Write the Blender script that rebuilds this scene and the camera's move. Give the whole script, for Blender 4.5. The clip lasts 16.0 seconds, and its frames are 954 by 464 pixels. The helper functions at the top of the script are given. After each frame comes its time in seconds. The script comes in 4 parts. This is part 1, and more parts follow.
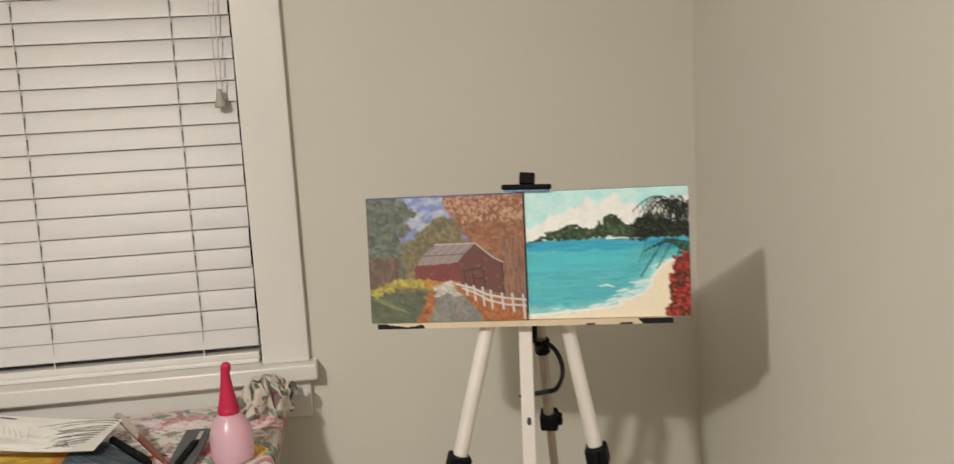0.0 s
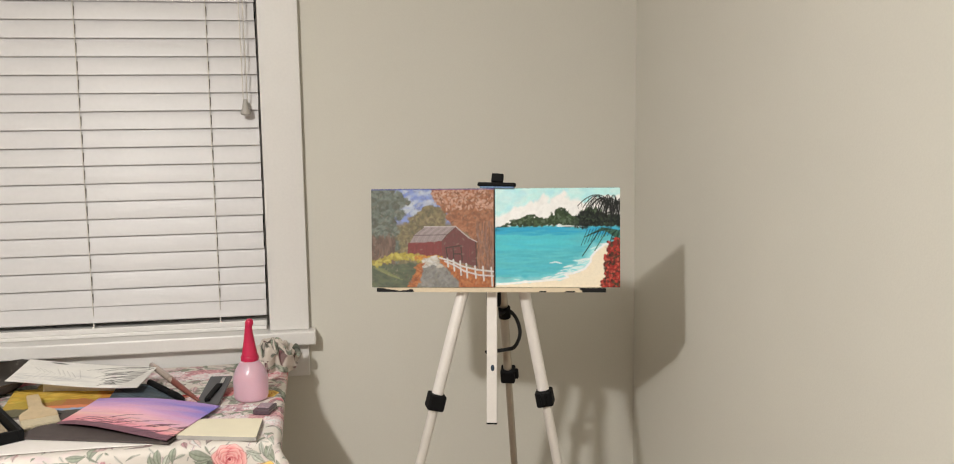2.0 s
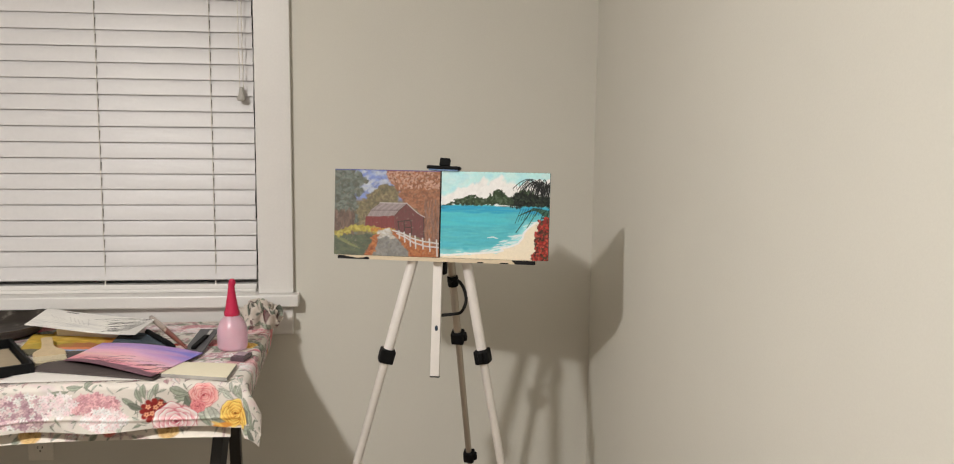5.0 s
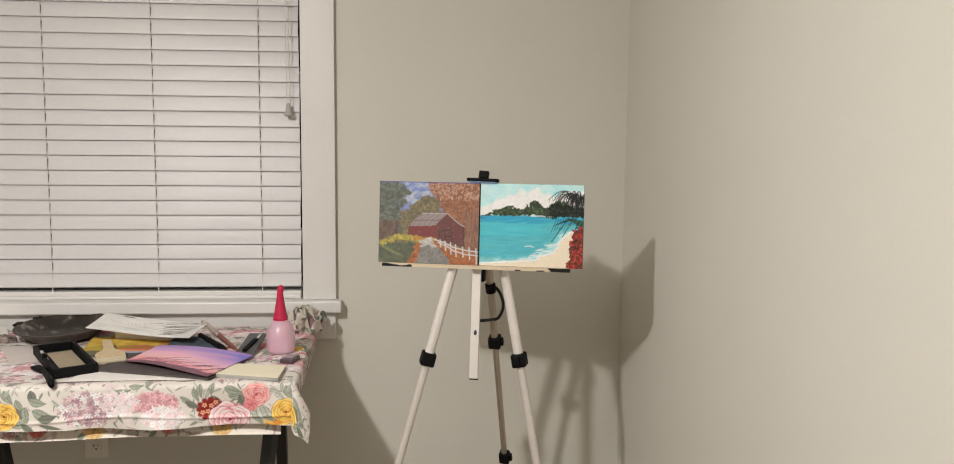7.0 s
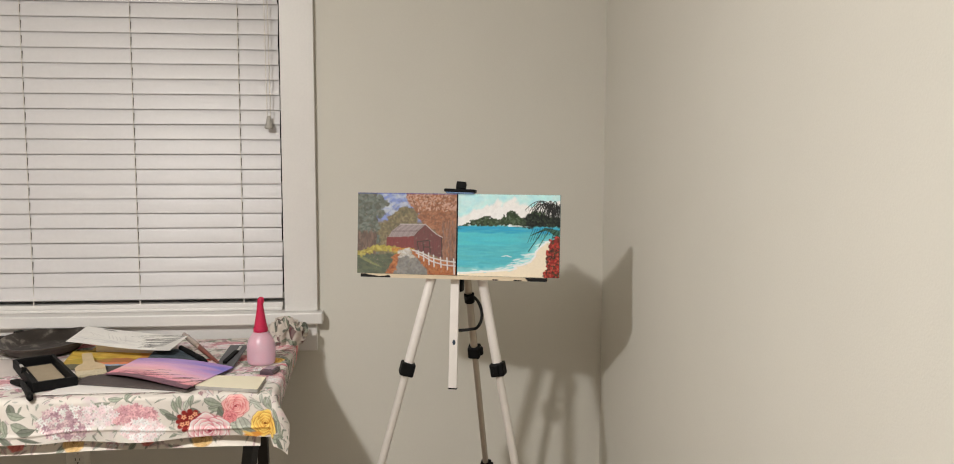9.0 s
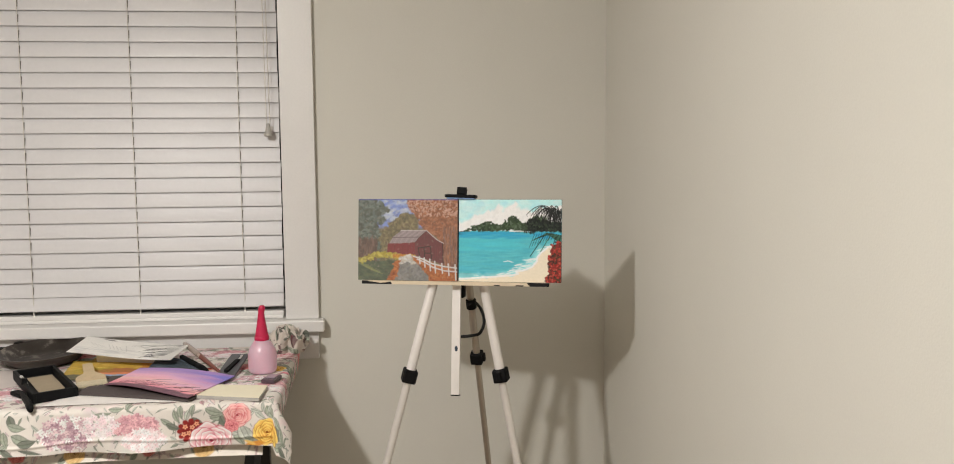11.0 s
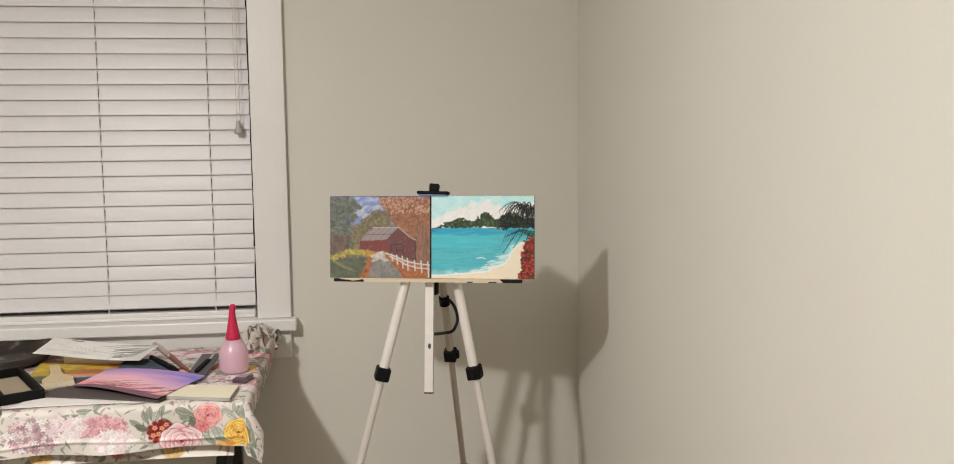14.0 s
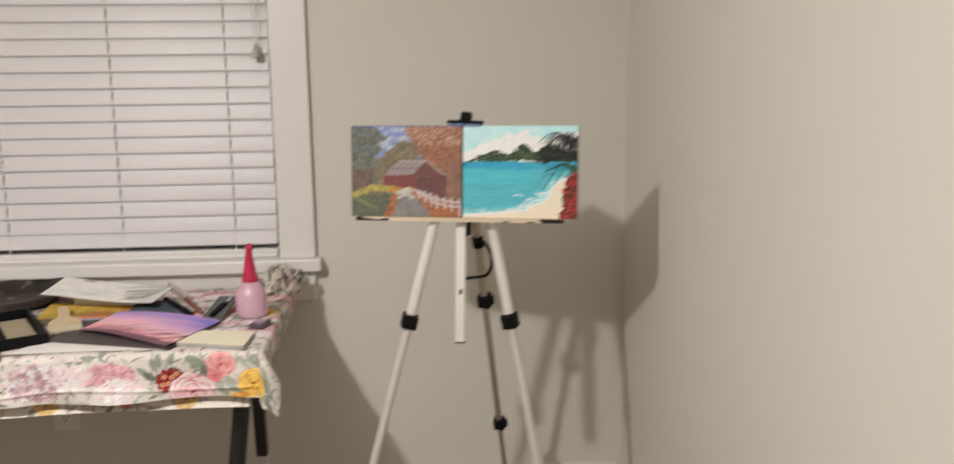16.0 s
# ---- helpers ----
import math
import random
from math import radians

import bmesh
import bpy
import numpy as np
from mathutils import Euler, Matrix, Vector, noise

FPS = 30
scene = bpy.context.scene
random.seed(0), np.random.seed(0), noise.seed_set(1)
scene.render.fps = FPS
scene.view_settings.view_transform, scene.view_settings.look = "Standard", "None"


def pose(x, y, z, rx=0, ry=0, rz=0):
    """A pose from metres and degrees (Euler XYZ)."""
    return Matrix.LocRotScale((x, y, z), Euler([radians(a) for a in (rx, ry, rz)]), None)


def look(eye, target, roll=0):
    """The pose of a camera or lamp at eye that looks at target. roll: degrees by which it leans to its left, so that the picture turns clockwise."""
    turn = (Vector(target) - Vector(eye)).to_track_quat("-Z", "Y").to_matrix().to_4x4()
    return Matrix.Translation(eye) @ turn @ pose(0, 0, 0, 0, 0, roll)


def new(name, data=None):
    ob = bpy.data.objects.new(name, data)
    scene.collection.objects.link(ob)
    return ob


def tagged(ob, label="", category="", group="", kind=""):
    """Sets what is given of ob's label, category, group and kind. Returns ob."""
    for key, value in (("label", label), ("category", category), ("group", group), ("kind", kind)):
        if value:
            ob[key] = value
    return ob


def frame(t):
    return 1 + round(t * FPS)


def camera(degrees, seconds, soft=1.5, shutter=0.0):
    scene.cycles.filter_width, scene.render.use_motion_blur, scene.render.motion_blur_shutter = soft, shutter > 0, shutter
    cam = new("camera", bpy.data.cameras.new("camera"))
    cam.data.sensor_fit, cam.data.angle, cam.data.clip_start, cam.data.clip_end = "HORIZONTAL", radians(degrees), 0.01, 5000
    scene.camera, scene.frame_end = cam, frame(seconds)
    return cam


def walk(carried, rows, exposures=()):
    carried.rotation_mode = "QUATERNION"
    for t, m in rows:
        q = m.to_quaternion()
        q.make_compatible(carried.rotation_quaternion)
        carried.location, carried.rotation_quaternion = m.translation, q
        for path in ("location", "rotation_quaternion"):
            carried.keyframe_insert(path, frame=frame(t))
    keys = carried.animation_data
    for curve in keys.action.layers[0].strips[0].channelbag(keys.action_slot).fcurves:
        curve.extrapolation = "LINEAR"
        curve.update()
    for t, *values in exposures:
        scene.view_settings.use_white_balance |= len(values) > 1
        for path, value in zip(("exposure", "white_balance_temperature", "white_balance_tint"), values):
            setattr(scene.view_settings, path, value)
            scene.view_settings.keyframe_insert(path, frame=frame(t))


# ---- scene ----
cam = camera(57.9, 16.0, soft=1.0, shutter=0.5)
PATH = [
    (0, (0.334, -1.862, 1.334), (0.392, 0.116, 1.045), -3.2),
    (0.5, (0.341, -1.98, 1.317), (0.479, -0.007, 1.016), -2.7),
    (1, (0.297, -2.082, 1.313), (0.442, -0.11, 1.012), -1.5),
    (1.5, (0.282, -2.182, 1.305), (0.443, -0.21, 1.015), -1.0),
    (2, (0.285, -2.263, 1.317), (0.43, -0.282, 1.079), -0.8),
    (2.5, (0.285, -2.269, 1.31), (0.445, -0.288, 1.083), -0.6),
    (3, (0.292, -2.277, 1.304), (0.465, -0.296, 1.084), -0.3),
    (5.3, (0.503, -2.568, 1.32), (0.515, -0.587, 1.052), 0.7),
    (5.5, (0.496, -2.592, 1.318), (0.494, -0.61, 1.048), 0.6),
    (6, (0.46, -2.626, 1.323), (0.453, -0.643, 1.059), 0.4),
    (6.5, (0.459, -2.633, 1.326), (0.436, -0.648, 1.077), 0.4),
    (7, (0.465, -2.63, 1.326), (0.444, -0.644, 1.09), 0.6),
    (7.5, (0.48, -2.641, 1.326), (0.458, -0.653, 1.103), 0.6),
    (8, (0.491, -2.651, 1.323), (0.491, -0.663, 1.107), 0.5),
    (8.5, (0.49, -2.651, 1.32), (0.49, -0.663, 1.101), 0.4),
    (9, (0.498, -2.648, 1.327), (0.498, -0.659, 1.116), 0.2),
    (11.5, (0.496, -2.638, 1.322), (0.496, -0.647, 1.127), -0.5),
    (12, (0.494, -2.636, 1.321), (0.51, -0.645, 1.127), -0.5),
    (12.5, (0.497, -2.626, 1.323), (0.544, -0.637, 1.121), -0.6),
    (13, (0.499, -2.63, 1.318), (0.547, -0.641, 1.118), -0.6),
    (13.5, (0.5, -2.635, 1.322), (0.542, -0.645, 1.12), -0.6),
    (14, (0.504, -2.631, 1.318), (0.559, -0.641, 1.118), -0.6),
    (14.5, (0.5, -2.63, 1.322), (0.574, -0.641, 1.122), -0.5),
    (15, (0.498, -2.627, 1.319), (0.572, -0.638, 1.125), -0.5),
    (15.5, (0.52, -2.596, 1.316), (0.563, -0.608, 1.104), -0.5),
    (15.8, (0.549, -2.501, 1.300), (0.567, -0.520, 1.018), -0.4),
    (16, (0.525, -2.419, 1.295), (0.478, -0.451, 0.947), -0.7),
]
walk(cam, [(t, look(eye, target, roll)) for t, eye, target, roll in PATH],
     exposures=[(0, -0.25, 6850, 8), (0.5, -0.10, 6600, 9), (1.5, -0.05, 6500, 9), (3, -0.05, 6470, 9), (5.5, -0.19, 6480, 10), (9, -0.18, 6460, 10), (15.2, -0.19, 6460, 10), (16, -0.22, 6480, 12)])

# ---- light ----
world = bpy.data.worlds.new("night")
world.use_nodes = True
world.node_tree.nodes["Background"].inputs[0].default_value = (0.02, 0.03, 0.06, 1)
world.node_tree.nodes["Background"].inputs[1].default_value = 0.03
scene.world = world
# the room's ceiling lamp, out of view up behind the camera's left
lamp_data = bpy.data.lights.new("ceiling_lamp_light", "POINT")
lamp_data.energy, lamp_data.color, lamp_data.shadow_soft_size = 54.5, (0.988, 0.955, 0.915), 0.044
lamp = new("ceiling_lamp_light", lamp_data)
lamp.location = (-0.56, -2.21, 2.125)
# added fill disk under the lamp, brightens the lower walls and table
fill_data = bpy.data.lights.new("downward_fill", "AREA")
fill_data.shape, fill_data.size, fill_data.energy, fill_data.color = "DISK", 0.09, 41.0, (0.988, 0.955, 0.915)
new("downward_fill", fill_data).location = (-0.56, -2.21, 2.075)


# ---- materials ----
def lin(c):
    """sRGB 0..255 to linear."""
    return tuple((v / 255 / 12.92) if v <= 10 else ((v / 255 + 0.055) / 1.055) ** 2.4 for v in c)


def pig(r, g, b):
    """A pigment's own colour, from its look under the warm lamp."""
    a = lin((r, g, b))
    return np.clip(np.array([a[0] / 0.74, a[1] / 0.71, a[2] / 0.675]), 0.004, 0.88)


def nodes_of(name):
    m = bpy.data.materials.new(name)
    m.use_nodes = True
    nt = m.node_tree
    return m, nt, nt.nodes["Principled BSDF"]


def surface(name, colour, rough=0.6, metal=0.0, vary=0.08, scale=40.0, bump=0.1, fine=400.0, spec=0.5, attribute=False, through_light=0.0):
    """A material with two scales of variation and a fine relief; attribute: its colour is the mesh's own paint."""
    m, nt, b = nodes_of(name)
    link, add = nt.links.new, nt.nodes.new
    co = add("ShaderNodeTexCoord")
    n1, n2 = add("ShaderNodeTexNoise"), add("ShaderNodeTexNoise")
    n1.inputs["Scale"].default_value, n2.inputs["Scale"].default_value = scale, fine
    n1.inputs["Detail"].default_value = 4
    for n in (n1, n2):
        link(co.outputs["Object"], n.inputs["Vector"])
    mix = add("ShaderNodeMath")
    mix.operation = "ADD"
    link(n1.outputs["Fac"], mix.inputs[0])
    link(n2.outputs["Fac"], mix.inputs[1])
    mr = add("ShaderNodeMapRange")
    mr.inputs["From Min"].default_value, mr.inputs["From Max"].default_value = 0.6, 1.4
    mr.inputs["To Min"].default_value, mr.inputs["To Max"].default_value = 1 - vary, 1 + vary
    link(mix.outputs[0], mr.inputs["Value"])
    mul = add("ShaderNodeMix")
    mul.data_type, mul.blend_type = "RGBA", "MULTIPLY"
    mul.inputs["Factor"].default_value = 1.0
    if attribute:
        at = add("ShaderNodeAttribute")
        at.attribute_name = "paint"
        link(at.outputs["Color"], mul.inputs["A"])
    else:
        mul.inputs["A"].default_value = (*colour, 1)
    link(mr.outputs["Result"], mul.inputs["B"])
    link(mul.outputs["Result"], b.inputs["Base Color"])
    b.inputs["Roughness"].default_value, b.inputs["Metallic"].default_value = rough, metal
    b.inputs["Specular IOR Level"].default_value = spec
    if through_light:
        b.inputs["Subsurface Weight"].default_value = through_light
        b.inputs["Subsurface Radius"].default_value = (0.02, 0.01, 0.01)
    if bump:
        bp = add("ShaderNodeBump")
        bp.inputs["Strength"].default_value, bp.inputs["Distance"].default_value = bump, 0.002
        link(n2.outputs["Fac"], bp.inputs["Height"])
        link(bp.outputs["Normal"], b.inputs["Normal"])
    return m


WALL = surface("wall_paint", (0.655, 0.634, 0.572), 0.7, vary=0.025, scale=3.0, bump=0.12, fine=260.0, spec=0.35)
CEIL = surface("ceiling_paint", (0.78, 0.76, 0.70), 0.9, vary=0.03, scale=4.0, bump=0.2, fine=120.0)
TRIM = surface("white_trim_paint", (0.74, 0.72, 0.70), 0.38, vary=0.03, scale=9.0, bump=0.04, fine=160.0)
FLOOR = surface("carpet", (0.21, 0.155, 0.105), 0.95, vary=0.25, scale=30.0, bump=0.8, fine=500.0)
SLAT = surface("white_slat", (0.65, 0.635, 0.64), 0.42, vary=0.03, scale=6.0, bump=0.03, fine=90.0)
CORD = surface("cord", (0.66, 0.63, 0.58), 0.8, vary=0.1, scale=60.0, bump=0.3, fine=900.0)
HOLE_SHADE = surface("slot_and_gap_shade", (0.16, 0.145, 0.13), 0.7)
TASSEL = surface("tassel_plastic", (0.40, 0.38, 0.35), 0.45, vary=0.05)
ALU = surface("brushed_aluminium", (0.84, 0.80, 0.77), 0.42, metal=0.30, vary=0.06, scale=25.0, bump=0.05, fine=600.0)
ALU_IN = surface("bare_aluminium", (0.78, 0.74, 0.70), 0.40, metal=0.40, vary=0.06, scale=25.0, bump=0.05, fine=600.0)
ALU_DARK = surface("champagne_aluminium", (0.52, 0.46, 0.38), 0.35, metal=0.75, vary=0.07, scale=25.0, bump=0.05, fine=600.0)
BLACK = surface("black_plastic", (0.006, 0.006, 0.0065), 0.6, spec=0.12, vary=0.25, scale=60.0, bump=0.1, fine=500.0)
STRAP = surface("black_webbing", (0.010, 0.010, 0.011), 0.85, vary=0.3, scale=200.0, bump=0.5, fine=1200.0)
STEEL = surface("black_steel", (0.008, 0.0075, 0.0075), 0.4, vary=0.2, scale=30.0, bump=0.05)
PALE_TIP = surface("grey_plastic", (0.55, 0.55, 0.56), 0.5, vary=0.1)
CHROME = surface("chrome", (0.75, 0.74, 0.72), 0.18, metal=1.0, vary=0.06)
PAINTED = surface("acrylic_paint", (1, 1, 1), 0.55, spec=0.22, vary=0.07, scale=160.0, bump=0.35, fine=900.0, attribute=True)
CLOTH = surface("printed_cotton", (1, 1, 1), 0.85, vary=0.05, scale=60.0, bump=0.35, fine=1500.0, spec=0.2, attribute=True)
EDGE_DARK = surface("painted_edge_dark", (0.035, 0.028, 0.035), 0.6, vary=0.4, scale=50.0)
EDGE_TEAL = surface("painted_edge_teal", (0.10, 0.16, 0.17), 0.6, vary=0.5, scale=40.0)
BARE_WOOD = surface("bare_wood", (0.68, 0.56, 0.40), 0.6, vary=0.12, scale=30.0, bump=0.1)
HAKE_WOOD = surface("pale_brush_wood", (0.58, 0.45, 0.28), 0.55, vary=0.14, scale=45.0, bump=0.1)
BRISTLE = surface("goat_bristle", (0.64, 0.56, 0.40), 0.9, vary=0.3, scale=300.0, bump=0.8, fine=1500.0)
HANDLE = surface("lacquered_handle", (0.20, 0.06, 0.045), 0.35, vary=0.2, scale=50.0)
FERRULE = surface("ferrule", (0.30, 0.24, 0.20), 0.35, metal=0.8)
SLEEVE = surface("clear_sleeve", (0.42, 0.32, 0.26), 0.40, vary=0.05, scale=60.0, bump=0.02)
SLEEVE.node_tree.nodes["Principled BSDF"].inputs["Transmission Weight"].default_value = 0.40
BOTTLE = surface("pink_liquid_plastic", (0.98, 0.66, 0.78), 0.30, vary=0.05, scale=30.0, bump=0.02, through_light=0.4)
BOTTLE.node_tree.nodes["Principled BSDF"].inputs["Transmission Weight"].default_value = 0.50
CAP = surface("magenta_cap", (0.50, 0.012, 0.065), 0.38, vary=0.06, scale=50.0, bump=0.02, through_light=0.15)
PAD = surface("cream_paper", (0.80, 0.74, 0.57), 0.85, vary=0.03, scale=30.0, bump=0.1)
PAD_SIDE = surface("paper_stack", (0.42, 0.40, 0.37), 0.9, vary=0.25, scale=30.0, bump=0.4, fine=2000.0)
PAPER = surface("white_paper", (0.76, 0.72, 0.69), 0.85, vary=0.04, scale=18.0, bump=0.1)
GREY_PAPER = surface("soft_grey_paper", (0.60, 0.54, 0.51), 0.9, vary=0.05, scale=18.0, bump=0.2)
DARK_BOARD = surface("dark_board", (0.075, 0.058, 0.056), 0.7, vary=0.2, scale=40.0)
SLATE = surface("grey_plastic_card", (0.085, 0.085, 0.09), 0.45, vary=0.15, scale=40.0)
CARD = surface("cardboard", (0.36, 0.29, 0.20), 0.85, vary=0.08, scale=40.0, bump=0.2)
SHARP = surface("smoked_plastic", (0.09, 0.06, 0.075), 0.25, vary=0.2, scale=80.0)
SHARP_TOP = surface("mauve_label", (0.34, 0.26, 0.31), 0.4, vary=0.3, scale=150.0)
PLATE = surface("outlet_plastic", (0.80, 0.77, 0.70), 0.4, vary=0.03)
HOLE = surface("outlet_slot", (0.02, 0.018, 0.016), 0.7)
TABLE = surface("grey_table_plastic", (0.30, 0.29, 0.27), 0.6, vary=0.1)
GLASS, _nt, _b = nodes_of("window_glass")
_b.inputs["Transmission Weight"].default_value, _b.inputs["Roughness"].default_value = 1.0, 0.02
_b.inputs["Base Color"].default_value = (0.9, 0.95, 0.95, 1)


# ---- builders ----
def thing(name, label, category, at=(0, 0, 0), turn=0.0, group="", kind=""):
    ob = new(name)
    ob.empty_display_size = 0.05
    ob.matrix_basis = pose(*at, 0, 0, turn)
    return tagged(ob, label, category, group, kind)


def part(name, bm, material, parent=None, label="", smooth=False):
    me = bpy.data.meshes.new(name)
    if smooth:
        for f in bm.faces:
            f.smooth = True
    bm.to_mesh(me)
    bm.free()
    me.materials.append(material)
    ob = new(name, me)
    ob.parent = parent
    return tagged(ob, label)


def boxed(size, at=(0, 0, 0), turn=(0, 0, 0), bevel=0.0, bm=None, seg=2):
    bm = bm or bmesh.new()
    made = bmesh.ops.create_cube(bm, size=1.0, matrix=pose(*at, *turn) @ Matrix.Diagonal((*size, 1)))
    if bevel:
        edges = list({e for v in made["verts"] for e in v.link_edges})
        bmesh.ops.bevel(bm, geom=edges, offset=bevel, segments=seg, affect="EDGES", profile=0.5)
    return bm


def tube(p, q, r0, r1=None, seg=20, bm=None):
    bm = bm or bmesh.new()
    p, q = Vector(p), Vector(q)
    turn = (q - p).to_track_quat("Z", "Y").to_matrix().to_4x4()
    bmesh.ops.create_cone(bm, cap_ends=True, segments=seg, radius1=r0, radius2=r0 if r1 is None else r1, depth=(q - p).length,
                          matrix=Matrix.Translation((p + q) / 2) @ turn)
    return bm


def turned(profile, seg=40, bm=None, at=(0, 0, 0)):
    """A body of revolution from (radius, height) pairs, closed where the radius is nought."""
    bm = bm or bmesh.new()
    rings = []
    for r, z in profile:
        if r < 1e-6:
            rings.append([bm.verts.new((at[0], at[1], at[2] + z))])
        else:
            rings.append([bm.verts.new((at[0] + r * math.cos(2 * math.pi * k / seg), at[1] + r * math.sin(2 * math.pi * k / seg), at[2] + z)) for k in range(seg)])
    for a, b in zip(rings, rings[1:]):
        for k in range(seg):
            j = (k + 1) % seg
            ring = [a[k % len(a)], a[j % len(a)], b[j % len(b)], b[k % len(b)]]
            ring = list(dict.fromkeys(ring))
            if len(ring) > 2:
                bm.faces.new(ring)
    return bm


def sweep(points, r, seg=10, flat=1.0, bm=None):
    """A tube along a polyline; flat squeezes it into a ribbon across its side."""
    bm = bm or bmesh.new()
    pts = [Vector(p) for p in points]
    rings = []
    for i, p in enumerate(pts):
        d = (pts[min(i + 1, len(pts) - 1)] - pts[max(i - 1, 0)]).normalized()
        side = d.cross(Vector((0, 1, 0.001))).normalized()
        up = side.cross(d)
        rr = r[i] if isinstance(r, (list, tuple)) else r
        rings.append([bm.verts.new(p + rr * (math.cos(a) * side * flat + math.sin(a) * up)) for a in (2 * math.pi * k / seg for k in range(seg))])
    for a, b in zip(rings, rings[1:]):
        for k in range(seg):
            bm.faces.new((a[k], a[(k + 1) % seg], b[(k + 1) % seg], b[k]))
    bm.faces.new(rings[0][::-1])
    bm.faces.new(rings[-1])
    return bm


def glide(points, n=6):
    """A smooth line through points."""
    p = [Vector(a) for a in points]
    p = [2 * p[0] - p[1]] + p + [2 * p[-1] - p[-2]]
    out = []
    for i in range(1, len(p) - 2):
        for k in range(n):
            t = k / n
            out.append(0.5 * ((2 * p[i]) + (p[i + 1] - p[i - 1]) * t + (2 * p[i - 1] - 5 * p[i] + 4 * p[i + 1] - p[i + 2]) * t * t
                              + (-p[i - 1] + 3 * p[i] - 3 * p[i + 1] + p[i + 2]) * t ** 3))
    return out + [p[-2]]


# ---- hand painting: brush work laid down on a sheet of fine cells ----
class Sheet:
    def __init__(self, w, h, step, base, seed):
        self.w, self.h = w, h
        self.nx, self.ny = int(round(w / step)) + 1, int(round(h / step)) + 1
        self.X, self.Y = np.meshgrid(np.linspace(0, w, self.nx), np.linspace(0, h, self.ny))
        self.c = np.ones((self.ny, self.nx, 3)) * np.array(base)
        self.step = step
        self.rng = np.random.default_rng(seed)

    def grain(self, size, aspect=1.0):
        """Smooth noise of that size in metres, -1 to 1."""
        gx, gy = int(self.w / size) + 4, int(self.h / (size * aspect)) + 4
        g = self.rng.uniform(-1, 1, (gy, gx))
        u, v = self.X / size, self.Y / (size * aspect)
        i, j = u.astype(int), v.astype(int)
        a, b = u - i, v - j
        a, b = a * a * (3 - 2 * a), b * b * (3 - 2 * b)
        return (g[j, i] * (1 - a) + g[j, i + 1] * a) * (1 - b) + (g[j + 1, i] * (1 - a) + g[j + 1, i + 1] * a) * b

    def lay(self, mask, col, a=1.0, win=None):
        s = win or (slice(None), slice(None))
        m = (np.clip(mask, 0, 1) * a)[..., None]
        self.c[s] = self.c[s] * (1 - m) + np.array(col) * m

    def win(self, x0, x1, y0, y1):
        f = lambda v, n: int(min(max(v / self.step, 0), n))
        return (slice(f(y0, self.ny), f(y1 + 2 * self.step, self.ny)), slice(f(x0, self.nx), f(x1 + 2 * self.step, self.nx)))

    def dab(self, x, y, rx, ry, ang, col, a=1.0, soft=0.35):
        r = max(rx, ry) * 1.3
        s = self.win(x - r, x + r, y - r, y + r)
        dx, dy = self.X[s] - x, self.Y[s] - y
        if dx.size == 0:
            return
        c, n = math.cos(ang), math.sin(ang)
        d = np.hypot((dx * c + dy * n) / rx, (-dx * n + dy * c) / ry)
        self.lay((1 + soft / 2 - d) / soft, col, a, s)

    def poly(self, pts, col, a=1.0, soft=0.001, rough=0.0, rsize=0.01):
        """A filled outline, its edge softened and made uneven."""
        X, Y = self.X, self.Y
        if rough:
            X, Y = X + rough * self.grain(rsize), Y + rough * self.grain(rsize)
        inside, dist = np.zeros(X.shape, bool), np.full(X.shape, 9.0)
        for (x0, y0), (x1, y1) in zip(pts, pts[1:] + pts[:1]):
            ex, ey = x1 - x0, y1 - y0
            t = np.clip(((X - x0) * ex + (Y - y0) * ey) / (ex * ex + ey * ey + 1e-12), 0, 1)
            dist = np.minimum(dist, np.hypot(X - x0 - t * ex, Y - y0 - t * ey))
            if y0 != y1:
                inside ^= ((y0 > Y) != (y1 > Y)) & (X < ex * (Y - y0) / ey + x0)
        mask = np.clip(0.5 + np.where(inside, dist, -dist) / soft, 0, 1)
        self.lay(mask, col, a)
        return mask

    def line(self, pts, width, col, a=1.0, taper=False):
        n = len(pts) - 1
        for k, ((x0, y0), (x1, y1)) in enumerate(zip(pts, pts[1:])):
            w = width * (1 - 0.75 * k / n if taper else 1)
            s = self.win(min(x0, x1) - w - .002, max(x0, x1) + w + .002, min(y0, y1) - w - .002, max(y0, y1) + w + .002)
            X, Y = self.X[s], self.Y[s]
            if X.size == 0:
                continue
            ex, ey = x1 - x0, y1 - y0
            t = np.clip(((X - x0) * ex + (Y - y0) * ey) / (ex * ex + ey * ey + 1e-12), 0, 1)
            d = np.hypot(X - x0 - t * ex, Y - y0 - t * ey)
            self.lay((w / 2 - d) / (self.step * 0.8) + 0.5, col, a, s)

